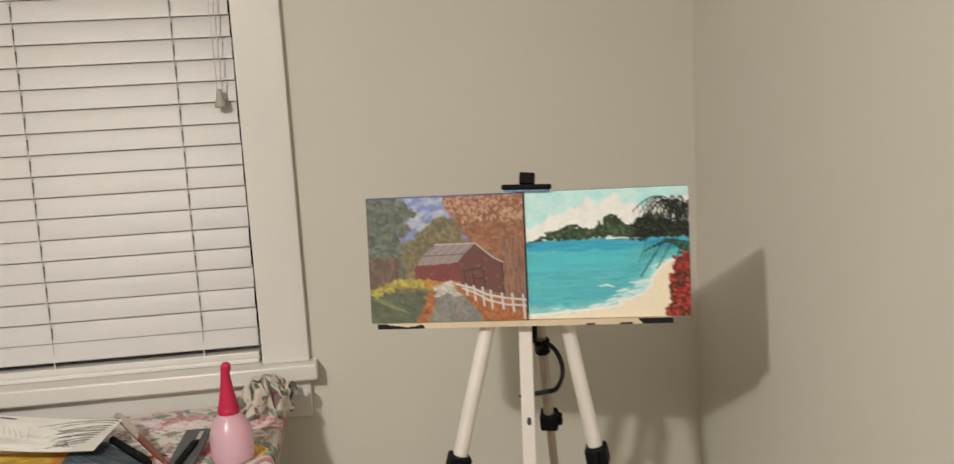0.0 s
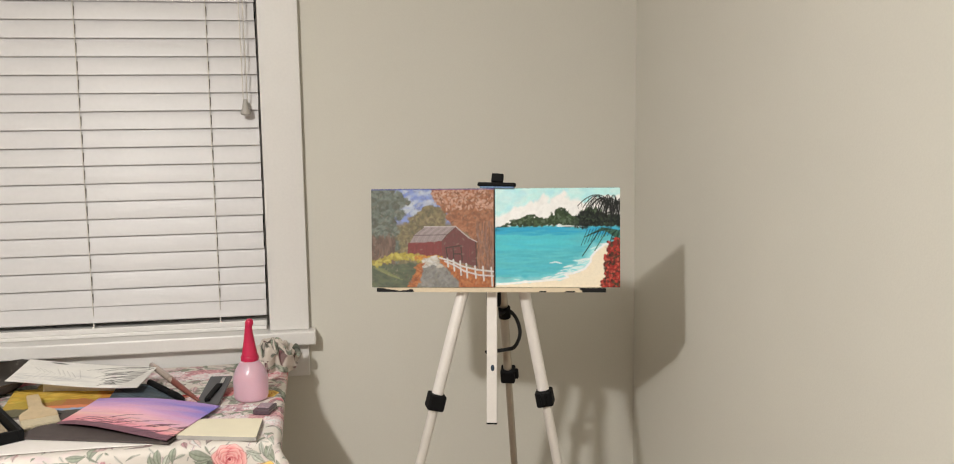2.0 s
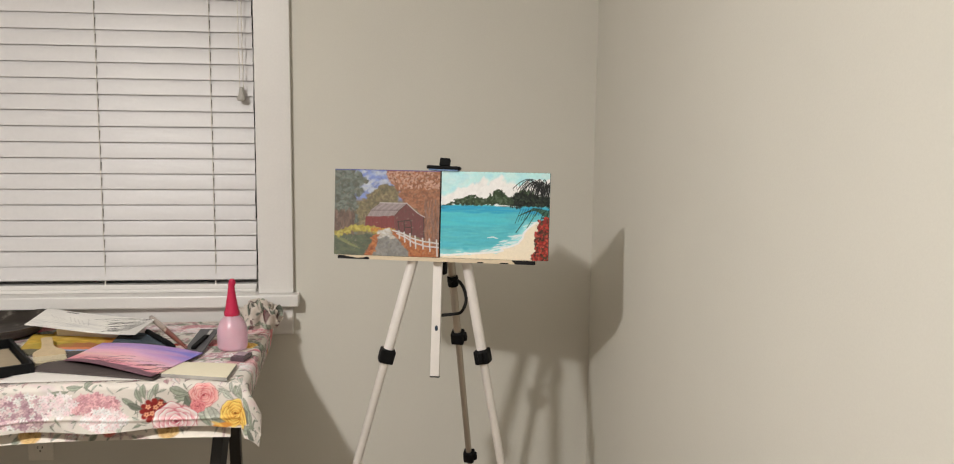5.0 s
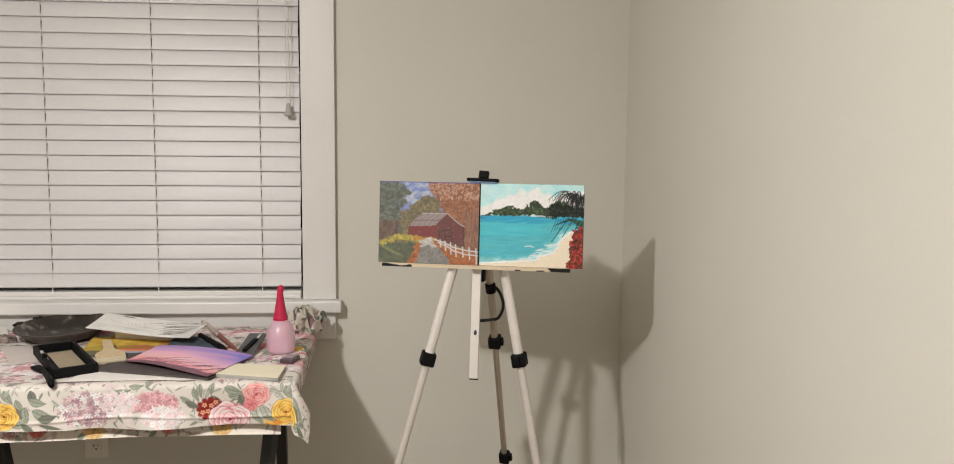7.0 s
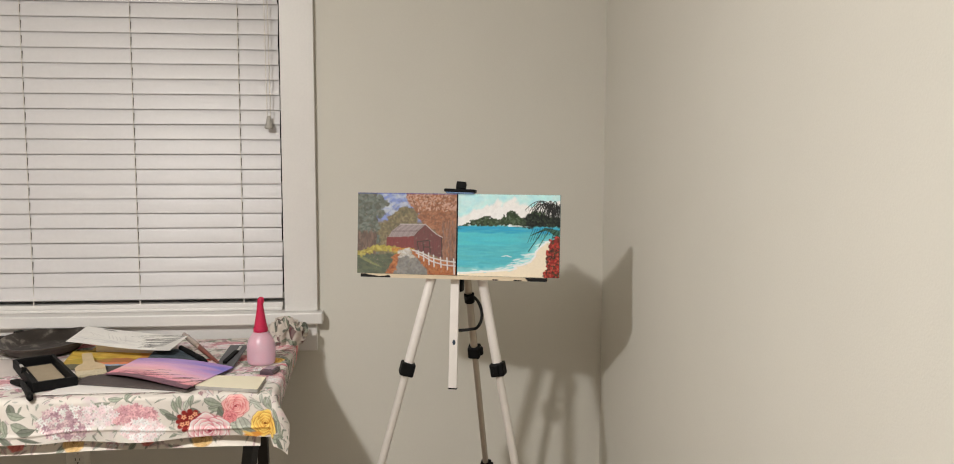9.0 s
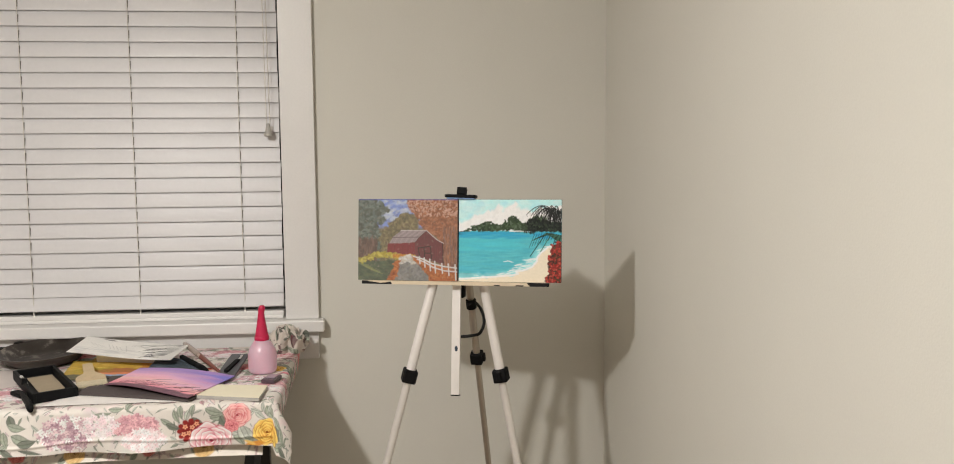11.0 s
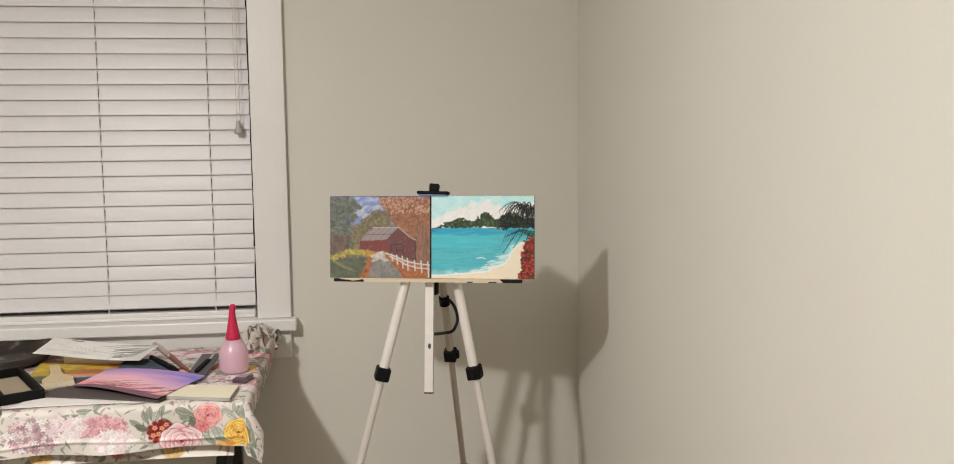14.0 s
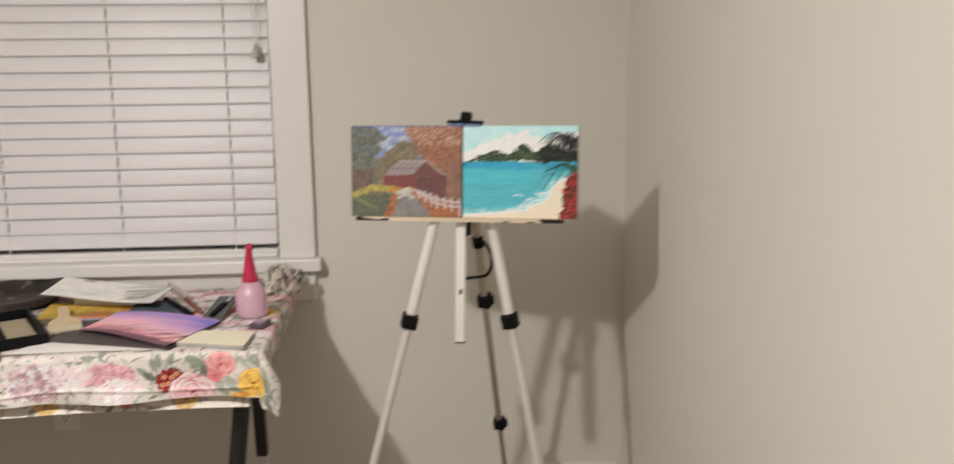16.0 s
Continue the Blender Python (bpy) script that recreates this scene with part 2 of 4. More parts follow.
    def daubs(self, n, where, size, cols, a=0.7, ang=(0, 3.1), long=2.0, jitter=0.12):
        """n brush dabs over the cells where the mask is above a half."""
        ys, xs = np.nonzero(where > 0.5)
        if not len(ys):
            return
        pick = self.rng.integers(0, len(ys), n)
        for k in pick:
            col = np.array(cols[self.rng.integers(len(cols))]) * (1 + self.rng.uniform(-jitter, jitter))
            r = size * self.rng.uniform(0.6, 1.4)
            self.dab(self.X[ys[k], xs[k]], self.Y[ys[k], xs[k]], r * long, r, self.rng.uniform(*ang), np.clip(col, 0, 0.9), a, 0.6)

    def mesh(self, name, shape, material, parent, label="", thick=0.0):
        """The sheet as a mesh, each cell's corner laid by shape(X, Y) -> x, y, z arrays."""
        P = np.stack(shape(self.X, self.Y), -1).reshape(-1, 3)
        i = np.arange(self.ny * self.nx).reshape(self.ny, self.nx)
        q = np.stack([i[1:, :-1], i[1:, 1:], i[:-1, 1:], i[:-1, :-1]], -1).reshape(-1, 4)
        me = bpy.data.meshes.new(name)
        me.from_pydata(P.tolist(), [], q.tolist())
        at = me.attributes.new("paint", "FLOAT_COLOR", "POINT")
        rgba = np.concatenate([np.clip(self.c, 0.003, 0.9).reshape(-1, 3), np.ones((self.nx * self.ny, 1))], 1)
        at.data.foreach_set("color", rgba.astype(np.float32).ravel())
        me.polygons.foreach_set("use_smooth", np.ones(len(q), bool))
        me.materials.append(material)
        ob = new(name, me)
        ob.parent = parent
        return tagged(ob, label)


# ---- the room ----
# the room's walls stand turned by some degrees to the furniture
XW, XE, YS, YN, H = -3.10, 0.907, -4.60, 0.02, 2.44
ROOM = Matrix.Translation((0, YN, 0)) @ pose(0, 0, 0, 0, 0, 5.43) @ Matrix.Translation((0, -YN, 0))
OPEN = (-1.305, -0.101, 0.797, 2.12)


def built_in(ob):
    """Turns a part of the room with its walls."""
    ob.matrix_basis = ROOM @ ob.matrix_basis
    return ob



bm = boxed((XE - XW + 0.24, YN - YS + 0.24, 0.1), ((XW + XE) / 2, (YS + YN) / 2, -0.05))
built_in(tagged(part("floor", bm, FLOOR), "brown carpeted floor of the room", "floor", kind="structure"))
bm = boxed((XE - XW + 0.24, YN - YS + 0.24, 0.1), ((XW + XE) / 2, (YS + YN) / 2, H + 0.05))
built_in(tagged(part("ceiling", bm, CEIL), "plain white painted ceiling", "ceiling", kind="structure"))

bm = bmesh.new()
x0, x1, z0, z1 = OPEN
z0 -= 0.04
for a, b, c, d in ((XW, x0, 0, H), (x1, XE, 0, H), (x0, x1, 0, z0), (x0, x1, z1, H)):
    boxed((b - a, 0.12, d - c), ((a + b) / 2, YN + 0.06, (c + d) / 2), bm=bm)
built_in(tagged(part("wall_north", bm, WALL), "greige painted wall with a window opening", "wall", kind="structure"))
# south and west walls are unseen, their distance chosen for the bounce light
for name, size, at in (("wall_east", (0.12, YN - YS + 0.12, H), (XE + 0.06, (YS + YN) / 2 + 0.06, H / 2)),
                       ("wall_south", (XE - XW, 0.12, H), ((XW + XE) / 2, YS - 0.06, H / 2)),
                       ("wall_west", (0.12, YN - YS, H), (XW - 0.06, (YS + YN) / 2, H / 2))):
    built_in(tagged(part(name, boxed(size, at), WALL), "plain greige painted wall", "wall", kind="structure"))


def baseboard(name, a, b):
    bm = boxed((b - a, 0.015, 0.104), ((a + b) / 2, 0, 0.052), bevel=0.003)
    boxed((b - a, 0.010, 0.022), ((a + b) / 2, 0.0025, 0.113), bevel=0.003, bm=bm)
    ob = tagged(part(name, bm, TRIM), "white painted wooden baseboard", "baseboard", kind="structure")
    return ob


ob = baseboard("baseboard", XW, XE - 0.016)
ob.matrix_basis = ROOM @ Matrix.Translation((0, YN - 0.0078, 0))
ob = baseboard("baseboard", YS, YN - 0.016)
ob.matrix_basis = ROOM @ Matrix.Translation((XE - 0.0078, 0, 0)) @ Euler((0, 0, radians(90))).to_matrix().to_4x4() @ Matrix.Diagonal((1, -1, 1, 1))
ob.data.flip_normals()

# the window: frame, casing, stool and apron, panes onto the night
win = thing("window_1", "white framed window with wide flat casing, dark outside", "window", kind="structure")
built_in(win)
x0, x1, z0, z1 = OPEN
for a, b, c, d in ((x0, x0 + 0.018, z0, z1), (x1 + 0.0002, x1 + 0.018, z0, z1)):
    part("jamb", boxed((b - a, 0.13, d - c), ((a + b) / 2, 0.077, (c + d) / 2), bevel=0.001), TRIM, win)
part("head", boxed((x1 - x0 - 0.024, 0.13, 0.018), ((x0 + x1) / 2 + 0.005, 0.077, z1 - 0.009), bevel=0.001), TRIM, win)
casing = part("casing", boxed((0.101, 0.020, z1 + 0.05 - z0), (x1 + 0.0505, 0.0098, (z0 + z1 + 0.05) / 2), bevel=0.002), TRIM, win)
part("casing", boxed((0.101, 0.020, z1 + 0.05 - z0), (x0 - 0.0505, 0.0098, (z0 + z1 + 0.05) / 2), bevel=0.002), TRIM, win)
part("head_casing", boxed((x1 - x0 + 0.24, 0.026, 0.115), ((x0 + x1) / 2, 0.0068, z1 + 0.1085), bevel=0.002), TRIM, win)
part("window_sill", boxed((x1 - x0 + 0.236, 0.17, 0.036), ((x0 + x1) / 2, 0.055, z0 - 0.0185), bevel=0.004), TRIM, win, "white painted stool with eased edges")
part("window_track", boxed((x1 - x0 - 0.030, 0.066, 0.022), ((x0 + x1) / 2 + 0.005, 0.066, z0 + 0.0112), bevel=0.002), TRIM, win, "white vinyl bottom track")
part("track_lip", boxed((x1 - x0 - 0.030, 0.010, 0.010), ((x0 + x1) / 2 + 0.005, 0.026, z0 + 0.0052), bevel=0.002), TRIM, win)
part("apron", boxed((x1 - x0 + 0.198, 0.020, 0.089), ((x0 + x1) / 2, 0.0098, z0 - 0.037 - 0.0445), bevel=0.002), TRIM, win)
for a, b in ((z0, (z0 + z1) / 2), ((z0 + z1) / 2, z1 - 0.02)):
    bm = bmesh.new()
    for s, p in (((x1 - x0 - 0.024, 0.03, 0.04), (0, a + 0.02)), ((x1 - x0 - 0.024, 0.03, 0.04), (0, b - 0.02))):
        boxed(s, ((x0 + x1) / 2 + 0.005, 0.115, p[1]), bm=bm)
    for xx in (x0 + 0.024, x1 - 0.006):
        boxed((0.011, 0.03, b - a - 0.082), (xx, 0.115, (a + b) / 2), bm=bm)
    sash = part("window_frame", bm, TRIM, win)
    pane = part("pane", boxed((x1 - x0 - 0.044, 0.004, b - a - 0.084), ((x0 + x1) / 2 + 0.005, 0.115, (a + b) / 2)), GLASS, win)

# the blind: closed slats with their lower edges towards the room
blind = thing("window_blind", "closed white faux-wood blind hanging in the window", "blind")
built_in(blind)
bx0, bx1, PITCH = x0 + 0.022, x1 - 0.0090, 0.0453
part("headrail", boxed((bx1 - bx0, 0.05, 0.05), ((bx0 + bx1) / 2, 0.05, 2.075), bevel=0.003), SLAT, blind)
NS = 26
slat = None
bm = bmesh.new()
ring = []
for k in range(7):
    u = -0.0254 + 0.0508 * k / 6
    ring.append((u, 0.0014 * (1 - (u / 0.0254) ** 2)))
verts = [[bm.verts.new((xx, u, w + s)) for u, w in ring] for xx in (-(bx1 - bx0) / 2, (bx1 - bx0) / 2) for s in (0.0014, -0.0014)]
tl, bl, tr, br = verts[0], verts[1], verts[2], verts[3]
for k in range(6):
    bm.faces.new((tl[k], tr[k], tr[k + 1], tl[k + 1]))
    bm.faces.new((bl[k + 1], br[k + 1], br[k], bl[k]))
    bm.faces.new((tl[k], tl[k + 1], bl[k + 1], bl[k]))
    bm.faces.new((tr[k + 1], tr[k], br[k], br[k + 1]))
bm.faces.new((tl[0], bl[0], br[0], tr[0]))
bm.faces.new((tl[6], tr[6], br[6], bl[6]))
bmesh.ops.recalc_face_normals(bm, faces=bm.faces)
slat_rng = random.Random(4)
Z0 = 0.9000
for k in range(NS):
    if slat is None:
        ob = slat = part("slat", bm, SLAT, blind)
    else:
        ob = new("slat", slat.data)
        ob.parent = blind
    ob.matrix_basis = pose((bx0 + bx1) / 2 + slat_rng.uniform(-0.0012, 0.0012), 0.045, Z0 + k * PITCH, 78 + slat_rng.uniform(-1.2, 1.2), slat_rng.uniform(-0.05, 0.05), 0)
part("bottom_rail", boxed((bx1 - bx0, 0.014, 0.044), ((bx0 + bx1) / 2, 0.0455, 0.8530), (-11, 0, 0), bevel=0.003), SLAT, blind)
slot_mesh = None
for xx in (-0.230, -0.5455, -0.861, -1.1765):
    # the ladder's front cord runs from slat edge to slat edge
    pts = [(xx, 0.040, 0.838)]
    for k in range(NS):
        z = Z0 + k * PITCH
        pts += [(xx + 0.0006, 0.0350, z - 0.024), (xx - 0.0006, 0.0395, z + 0.0105)]
    pts.append((xx, 0.04, 2.05))
    part("ladder_cord", sweep(pts, 0.0011, 6), CORD, blind)
    # dark strips paint in the rout holes and the gap shade behind the cord
    for k in range(NS):
        z = Z0 + k * PITCH
        if not slot_mesh:
            slot_mesh = part("cord_slot_shade", boxed((0.0030, 0.0012, 0.0240)), HOLE_SHADE, blind)
            ob = slot_mesh
        else:
            ob = new("cord_slot_shade", slot_mesh.data)
            ob.parent = blind
        ob.matrix_basis = pose(xx + 0.0012, 0.0392, z - 0.0035, -12, 0, 0)
    part("cord_end", tube((xx, 0.036, 0.816), (xx, 0.037, 0.836), 0.0022, 0.0013, 8), CORD, blind)
for xx, dz in ((-0.147, 0.0), (-0.137, 0.0)):
    part("pull_cord", sweep([(xx - 0.004, 0.022, 2.05), (xx, 0.019, 1.75), (xx + 0.003, 0.018, 1.395)], 0.0013, 6), CORD, blind)
part("tassel", turned([(0, 0.036), (0.005, 0.035), (0.0065, 0.026), (0.0085, 0.014), (0.0125, 0.004), (0.013, 0.0), (0.011, -0.004), (0, -0.005)], 16, at=(-0.1395, 0.016, 1.364)), TASSEL, blind, "grey plastic cord tassel", smooth=True)

# the socket on the wall under the table
socket = thing("wall_outlet", "ivory duplex outlet plate on the greige wall", "outlet", (-0.744, YN, 0.356))
built_in(socket)
part("plate", boxed((0.072, 0.006, 0.120), (0, -0.0032, 0), bevel=0.002), PLATE, socket)
for dz in (-0.022, 0.022):
    face = part("receptacle", boxed((0.033, 0.004, 0.028), (0, -0.0078, dz), bevel=0.0018), PLATE, socket)
    for dx, w, h in ((-0.0065, 0.0022, 0.008), (0.0065, 0.0022, 0.0065)):
        part("slot", boxed((w, 0.0012, h), (dx, -0.0100, dz + 0.004)), HOLE, face)
    part("ground_hole", tube((0, -0.0094, dz - 0.007), (0, -0.0106, dz - 0.007), 0.0026, seg=12), HOLE, face)
part("screw", tube((0, -0.0055, 0), (0, -0.0072, 0), 0.0028, seg=12), CHROME, socket)

# ---- the easel with its two canvases ----
LEAN_BACK, YAW = -5.0, -9.0
EO = (0.448, -0.527, 0.993)


def leg(parent, name, top, foot, cuts, radii, material):
    """A telescopic leg: tubes between the heights in cuts, a clamp at each joint."""
    top, foot = Vector(top), Vector(foot)
    at = lambda z: foot + (top - foot) * ((z - foot.z) / (top.z - foot.z))
    zs = [top.z, *cuts, foot.z + 0.02]
    base = part(name, tube(at(zs[0]), at(zs[1] - 0.01), radii[0]), material, parent, smooth=False)
    for a, b, r in zip(zs[1:], zs[2:], radii[1:]):
        part("inner_tube", tube(at(a), at(b), r), ALU_IN if material is ALU else material, base)
    turn = (top - foot).to_track_quat("Z", "Y").to_matrix().to_4x4()
    for z, r in zip(cuts, radii):
        bm = boxed((2 * r + 0.013, 2 * r + 0.011, 0.034), bevel=0.004)
        boxed((0.010, 0.012, 0.024), (r + 0.009, 0, 0.002), bevel=0.003, bm=bm)
        bm.transform(Matrix.Translation(at(z)) @ turn)
        part("clamp", bm, BLACK, base, "black plastic leg lock")
    part("rubber_foot", tube(at(0.03), foot + Vector((0, 0, 0.001)), radii[-1] + 0.003, radii[-1] + 0.006), BLACK, base, "black rubber foot")
    return base


easel = thing("easel", "folding aluminium tripod easel with black clamps standing in the corner", "easel")
leg(easel, "leg", (0.405, -0.490, 1.06), (0.120, -0.543, 0.0), (0.750,), (0.0122, 0.0100), ALU)
leg(easel, "leg", (0.497, -0.490, 1.06), (0.688, -0.543, 0.0), (0.750,), (0.0122, 0.0100), ALU)
leg(easel, "leg", (0.465, -0.459, 1.06), (0.561, -0.066, 0.0), (0.757, 0.378), (0.0098, 0.0082, 0.0066), ALU_DARK)
E = pose(*EO, LEAN_BACK, 0, YAW)


def easel_part(name, bm, material, label=""):
    bm.transform(E)
    return part(name, bm, material, easel, label)


mast = easel_part("mast", boxed((0.0215, 0.011, 0.500), (-0.0085, 0.0265, -0.036), (0, 0.4, 0), bevel=0.0012), ALU, "flat pale aluminium upright")
bm = bmesh.new()
bmesh.ops.create_uvsphere(bm, u_segments=10, v_segments=6, radius=1, matrix=pose(-0.008, 0.0205, -0.170) @ Matrix.Diagonal((0.004, 0.0012, 0.007, 1)))
bm.transform(E)
part("paint_spot", bm, surface("blue_black_paint", (0.03, 0.05, 0.08), 0.4), mast)
easel_part("hub", boxed((0.030, 0.028, 0.044), (-0.006, 0.048, -0.022), bevel=0.004), BLACK, "black plastic hub")
easel_part("mast_end", boxed((0.0219, 0.0114, 0.003), (-0.0103, 0.0265, -0.2872)), BLACK)
clamp = easel_part("top_clamp", boxed((0.078, 0.034, 0.0085), (0.004, 0.010, 0.2110), (0, 1.5, 0), bevel=0.003), BLACK, "black plastic canvas clamp smeared with blue paint")
bm = boxed((0.0245, 0.014, 0.019), (0.005, 0.016, 0.2235), (-22, 4, 0), bevel=0.002)
bm.transform(E)
part("clamp_knob", bm, BLACK, clamp)
bm = boxed((0.070, 0.030, 0.0035), (0.005, 0.009, 0.2052), (0, 1.5, 0), bevel=0.001)
bm.transform(E)
part("paint_smear", bm, surface("blue_paint_smear", (0.14, 0.24, 0.42), 0.5, vary=0.7, scale=60.0), clamp)
easel_part("tray", boxed((0.470, 0.036, 0.0090), (-0.010, 0.012, -0.0047), bevel=0.001), BARE_WOOD, "bare wooden canvas ledge with black paint smears")
s = Sheet(0.470, 0.009, 0.0012, (0.66, 0.55, 0.40), 5)
g = s.grain(0.012)
black = ((s.X < 0.078 + 0.02 * g) & (s.Y > 0.003 - 0.004 * g)) | (s.X > 0.420 + 0.01 * g) | ((s.X > 0.335) & (s.X < 0.42) & (s.grain(0.020, .2) > 0.1) & (s.Y > 0.0062))
s.lay(black.astype(float), (0.008, 0.008, 0.009))
ledge = s.mesh("ledge_face", lambda X, Y: (X - 0.245, X * 0 - 0.0066, -0.0002 - Y), PAINTED, easel, "paint-smeared front of the ledge")
ledge.matrix_basis = E
strap = glide([(0.468, -0.428, 0.915), (0.486, -0.418, 0.921), (0.504, -0.418, 0.902), (0.512, -0.416, 0.868), (0.501, -0.412, 0.838), (0.482, -0.405, 0.830), (0.452, -0.41, 0.828), (0.438, -0.42, 0.829)])
part("carry_strap", sweep(strap, 0.0066, 10, 0.6), STRAP, easel, "black webbing carry loop", smooth=True)
part("strap_collar", tube((0.4795, -0.4085, 0.905), (0.4775, -0.4165, 0.927), 0.0135), BLACK, easel)


def canvas(name, label, offset, picture, edge, proud=0.0):
    ob = thing(name, label, "painting")
    ob.matrix_basis = E @ pose(offset, proud, 0.0002, 0, 0, 0)
    part("stretched_canvas", boxed((0.2535, 0.0175, 0.2030), (0, 0.0094, 0.1015), bevel=0.0012), edge, ob)
    picture.mesh("painted_face", lambda X, Y: (X - 0.1265, X * 0, 0.2026 - Y), PAINTED, ob)
    return ob


W, Hc = 0.2530, 0.2022
uv = lambda pts: [(a * W, b * Hc) for a, b in pts]

# a barn in autumn
s = Sheet(W, Hc, 0.0011, pig(120, 110, 85), 11)
s.poly(uv([(-.1, -.1), (1.1, -.1), (1.1, .35), (-.1, .35)]), pig(128, 146, 200), soft=0.01)
s.daubs(160, (s.Y < 0.25 * Hc) & (s.X < 0.55 * W), 0.004, [pig(150, 165, 210), pig(110, 130, 195), pig(185, 192, 215)], 0.5, (-.8, .3))
s.daubs(26, (s.Y > 0.10 * Hc) & (s.Y < 0.30 * Hc) & (s.X > .2 * W) & (s.X < 0.50 * W), 0.004, [pig(205, 208, 215), pig(190, 195, 212)], 0.5, (-.8, .3))
hill = s.poly(uv([(.10, .75), (.16, .50), (.30, .33), (.42, .20), (.50, .15), (.60, .22), (.62, .80)]), pig(108, 100, 76), soft=0.004, rough=0.006)
s.daubs(900, hill, 0.0022, [pig(128, 116, 84), pig(90, 88, 66), pig(144, 130, 96), pig(104, 92, 74)], 0.6)
left = s.poly(uv([(-.1, -.1), (.16, -.02), (.30, .10), (.25, .24), (.20, .36), (.22, .60), (.20, .76), (-.1, .80)]), pig(82, 92, 84), soft=0.004, rough=0.010)
s.daubs(700, left, 0.0028, [pig(98, 110, 104), pig(66, 76, 70), pig(120, 130, 122), pig(84, 88, 78)], 0.6)
s.daubs(260, (s.X < 0.19 * W) & (s.Y > 0.50 * Hc) & (s.Y < 0.76 * Hc), 0.002, [pig(98, 78, 70), pig(82, 68, 62), pig(120, 95, 85)], 0.6, (1.2, 1.9), 4)
rust = s.poly(uv([(.50, -.1), (.53, .05), (.56, .16), (.60, .26), (.66, .36), (.80, .48), (.84, .92), (1.1, .95), (1.1, -.1)]), pig(142, 90, 64), soft=0.004, rough=0.009)
s.daubs(1300, rust, 0.0020, [pig(160, 102, 72), pig(122, 78, 58), pig(178, 122, 92), pig(140, 84, 56)], 0.6)
s.daubs(170, rust * (s.Y < 0.22 * Hc), 0.0016, [pig(205, 165, 145), pig(195, 150, 130)], 0.7)
s.daubs(420, rust * (s.Y > 0.35 * Hc) * (s.X > .86 * W), 0.0012, [pig(110, 72, 56), pig(165, 112, 84), pig(130, 100, 92)], 0.6, (1.3, 1.8), 6)
s.poly(uv([(.300, .545), (.577, .53), (.577, .70), (.295, .695)]), pig(122, 48, 54), soft=0.001, rough=0.001)
s.poly(uv([(.577, .53), (.62, .462), (.69, .385), (.755, .45), (.80, .50), (.858, .54), (.858, .79), (.577, .70)]), pig(104, 54, 58), soft=0.001, rough=0.001)
for k in range(60):
    x = s.rng.uniform(.31, .85)
    s.line(uv([(x, s.rng.uniform(.56, .62)), (x, s.rng.uniform(.64, .72))]), 0.001, pig(*((142, 62, 66) if k % 2 else (96, 42, 48))), 0.35)
s.poly(uv([(.435, .385), (.69, .383), (.62, .462), (.577, .530), (.312, .548), (.35, .470)]), pig(152, 138, 138), soft=0.001, rough=0.001)
for k in range(9):
    a = .45 + .028 * k
    s.line(uv([(a, .39), (a - .08, .465), (a - .11, .535)]), 0.0012, pig(*((175, 162, 160) if k % 2 else (126, 112, 114))), 0.6)
s.line(uv([(.345, .472), (.622, .464)]), 0.0014, pig(92, 78, 82))
s.line(uv([(.435, .383), (.69, .381), (.755, .452), (.80, .498), (.862, .538)]), 0.0022, pig(188, 176, 172))
s.line(uv([(.577, .53), (.622, .462), (.69, .388)]), 0.0012, pig(80, 50, 52))
for a, b in (((.608, .598), (.735, .575)), ((.612, .60), (.622, .70)), ((.668, .59), (.674, .72)), ((.732, .578), (.742, .73)), ((.672, .66), (.738, .66)), ((.855, .54), (.858, .78))):
    s.line(uv([a, b]), 0.0021, pig(42, 30, 36))
lawn = s.poly(uv([(-.1, .79), (.08, .77), (.38, .75), (.30, 1.1), (-.1, 1.1)]), pig(74, 88, 72), soft=0.003, rough=0.003)
s.daubs(170, lawn, 0.0024, [pig(88, 100, 80), pig(62, 76, 64), pig(96, 104, 78)], 0.5, (0, .5), 3)
for k in range(7):
    s.line(uv([(.01 + .02 * k, .80 + .012 * k), (.10 + .025 * k, .815 + .018 * k)]), 0.0026, pig(150, 152, 96), 0.35)
s.daubs(190, (np.abs(s.Y / Hc - (.76 - .075 * np.sin(np.clip((s.X / W - .03) / .40, 0, 1) * 2.6))) < .022) & (s.X < .56 * W), 0.0026, [pig(180, 164, 62), pig(164, 146, 54), pig(146, 132, 62), pig(190, 175, 88)], 0.8)
s.daubs(60, (np.abs(s.Y / Hc - .70) < .015) & (s.X < .58 * W) & (s.X > .36 * W), 0.0020, [pig(200, 155, 50), pig(190, 120, 50)], 0.8)
path = s.poly(uv([(.43, .72), (.54, .72), (.66, .86), (.79, 1.1), (.32, 1.1), (.385, .90)]), pig(128, 127, 124), soft=0.002, rough=0.002)
s.daubs(240, path, 0.0024, [pig(142, 140, 136), pig(112, 112, 112), pig(132, 128, 120)], 0.5)
s.daubs(60, s.poly(uv([(.44, .70), (.535, .69), (.575, .78), (.41, .78)]), pig(215, 205, 190), 0.7, soft=0.004, rough=0.004), 0.0022, [pig(226, 218, 205), pig(190, 180, 165)], 0.8, (-.4, .6))
v1 = s.poly(uv([(.375, .77), (.435, .74), (.40, .88), (.345, 1.1), (.26, 1.1)]), pig(158, 86, 46), soft=0.003, rough=0.003)
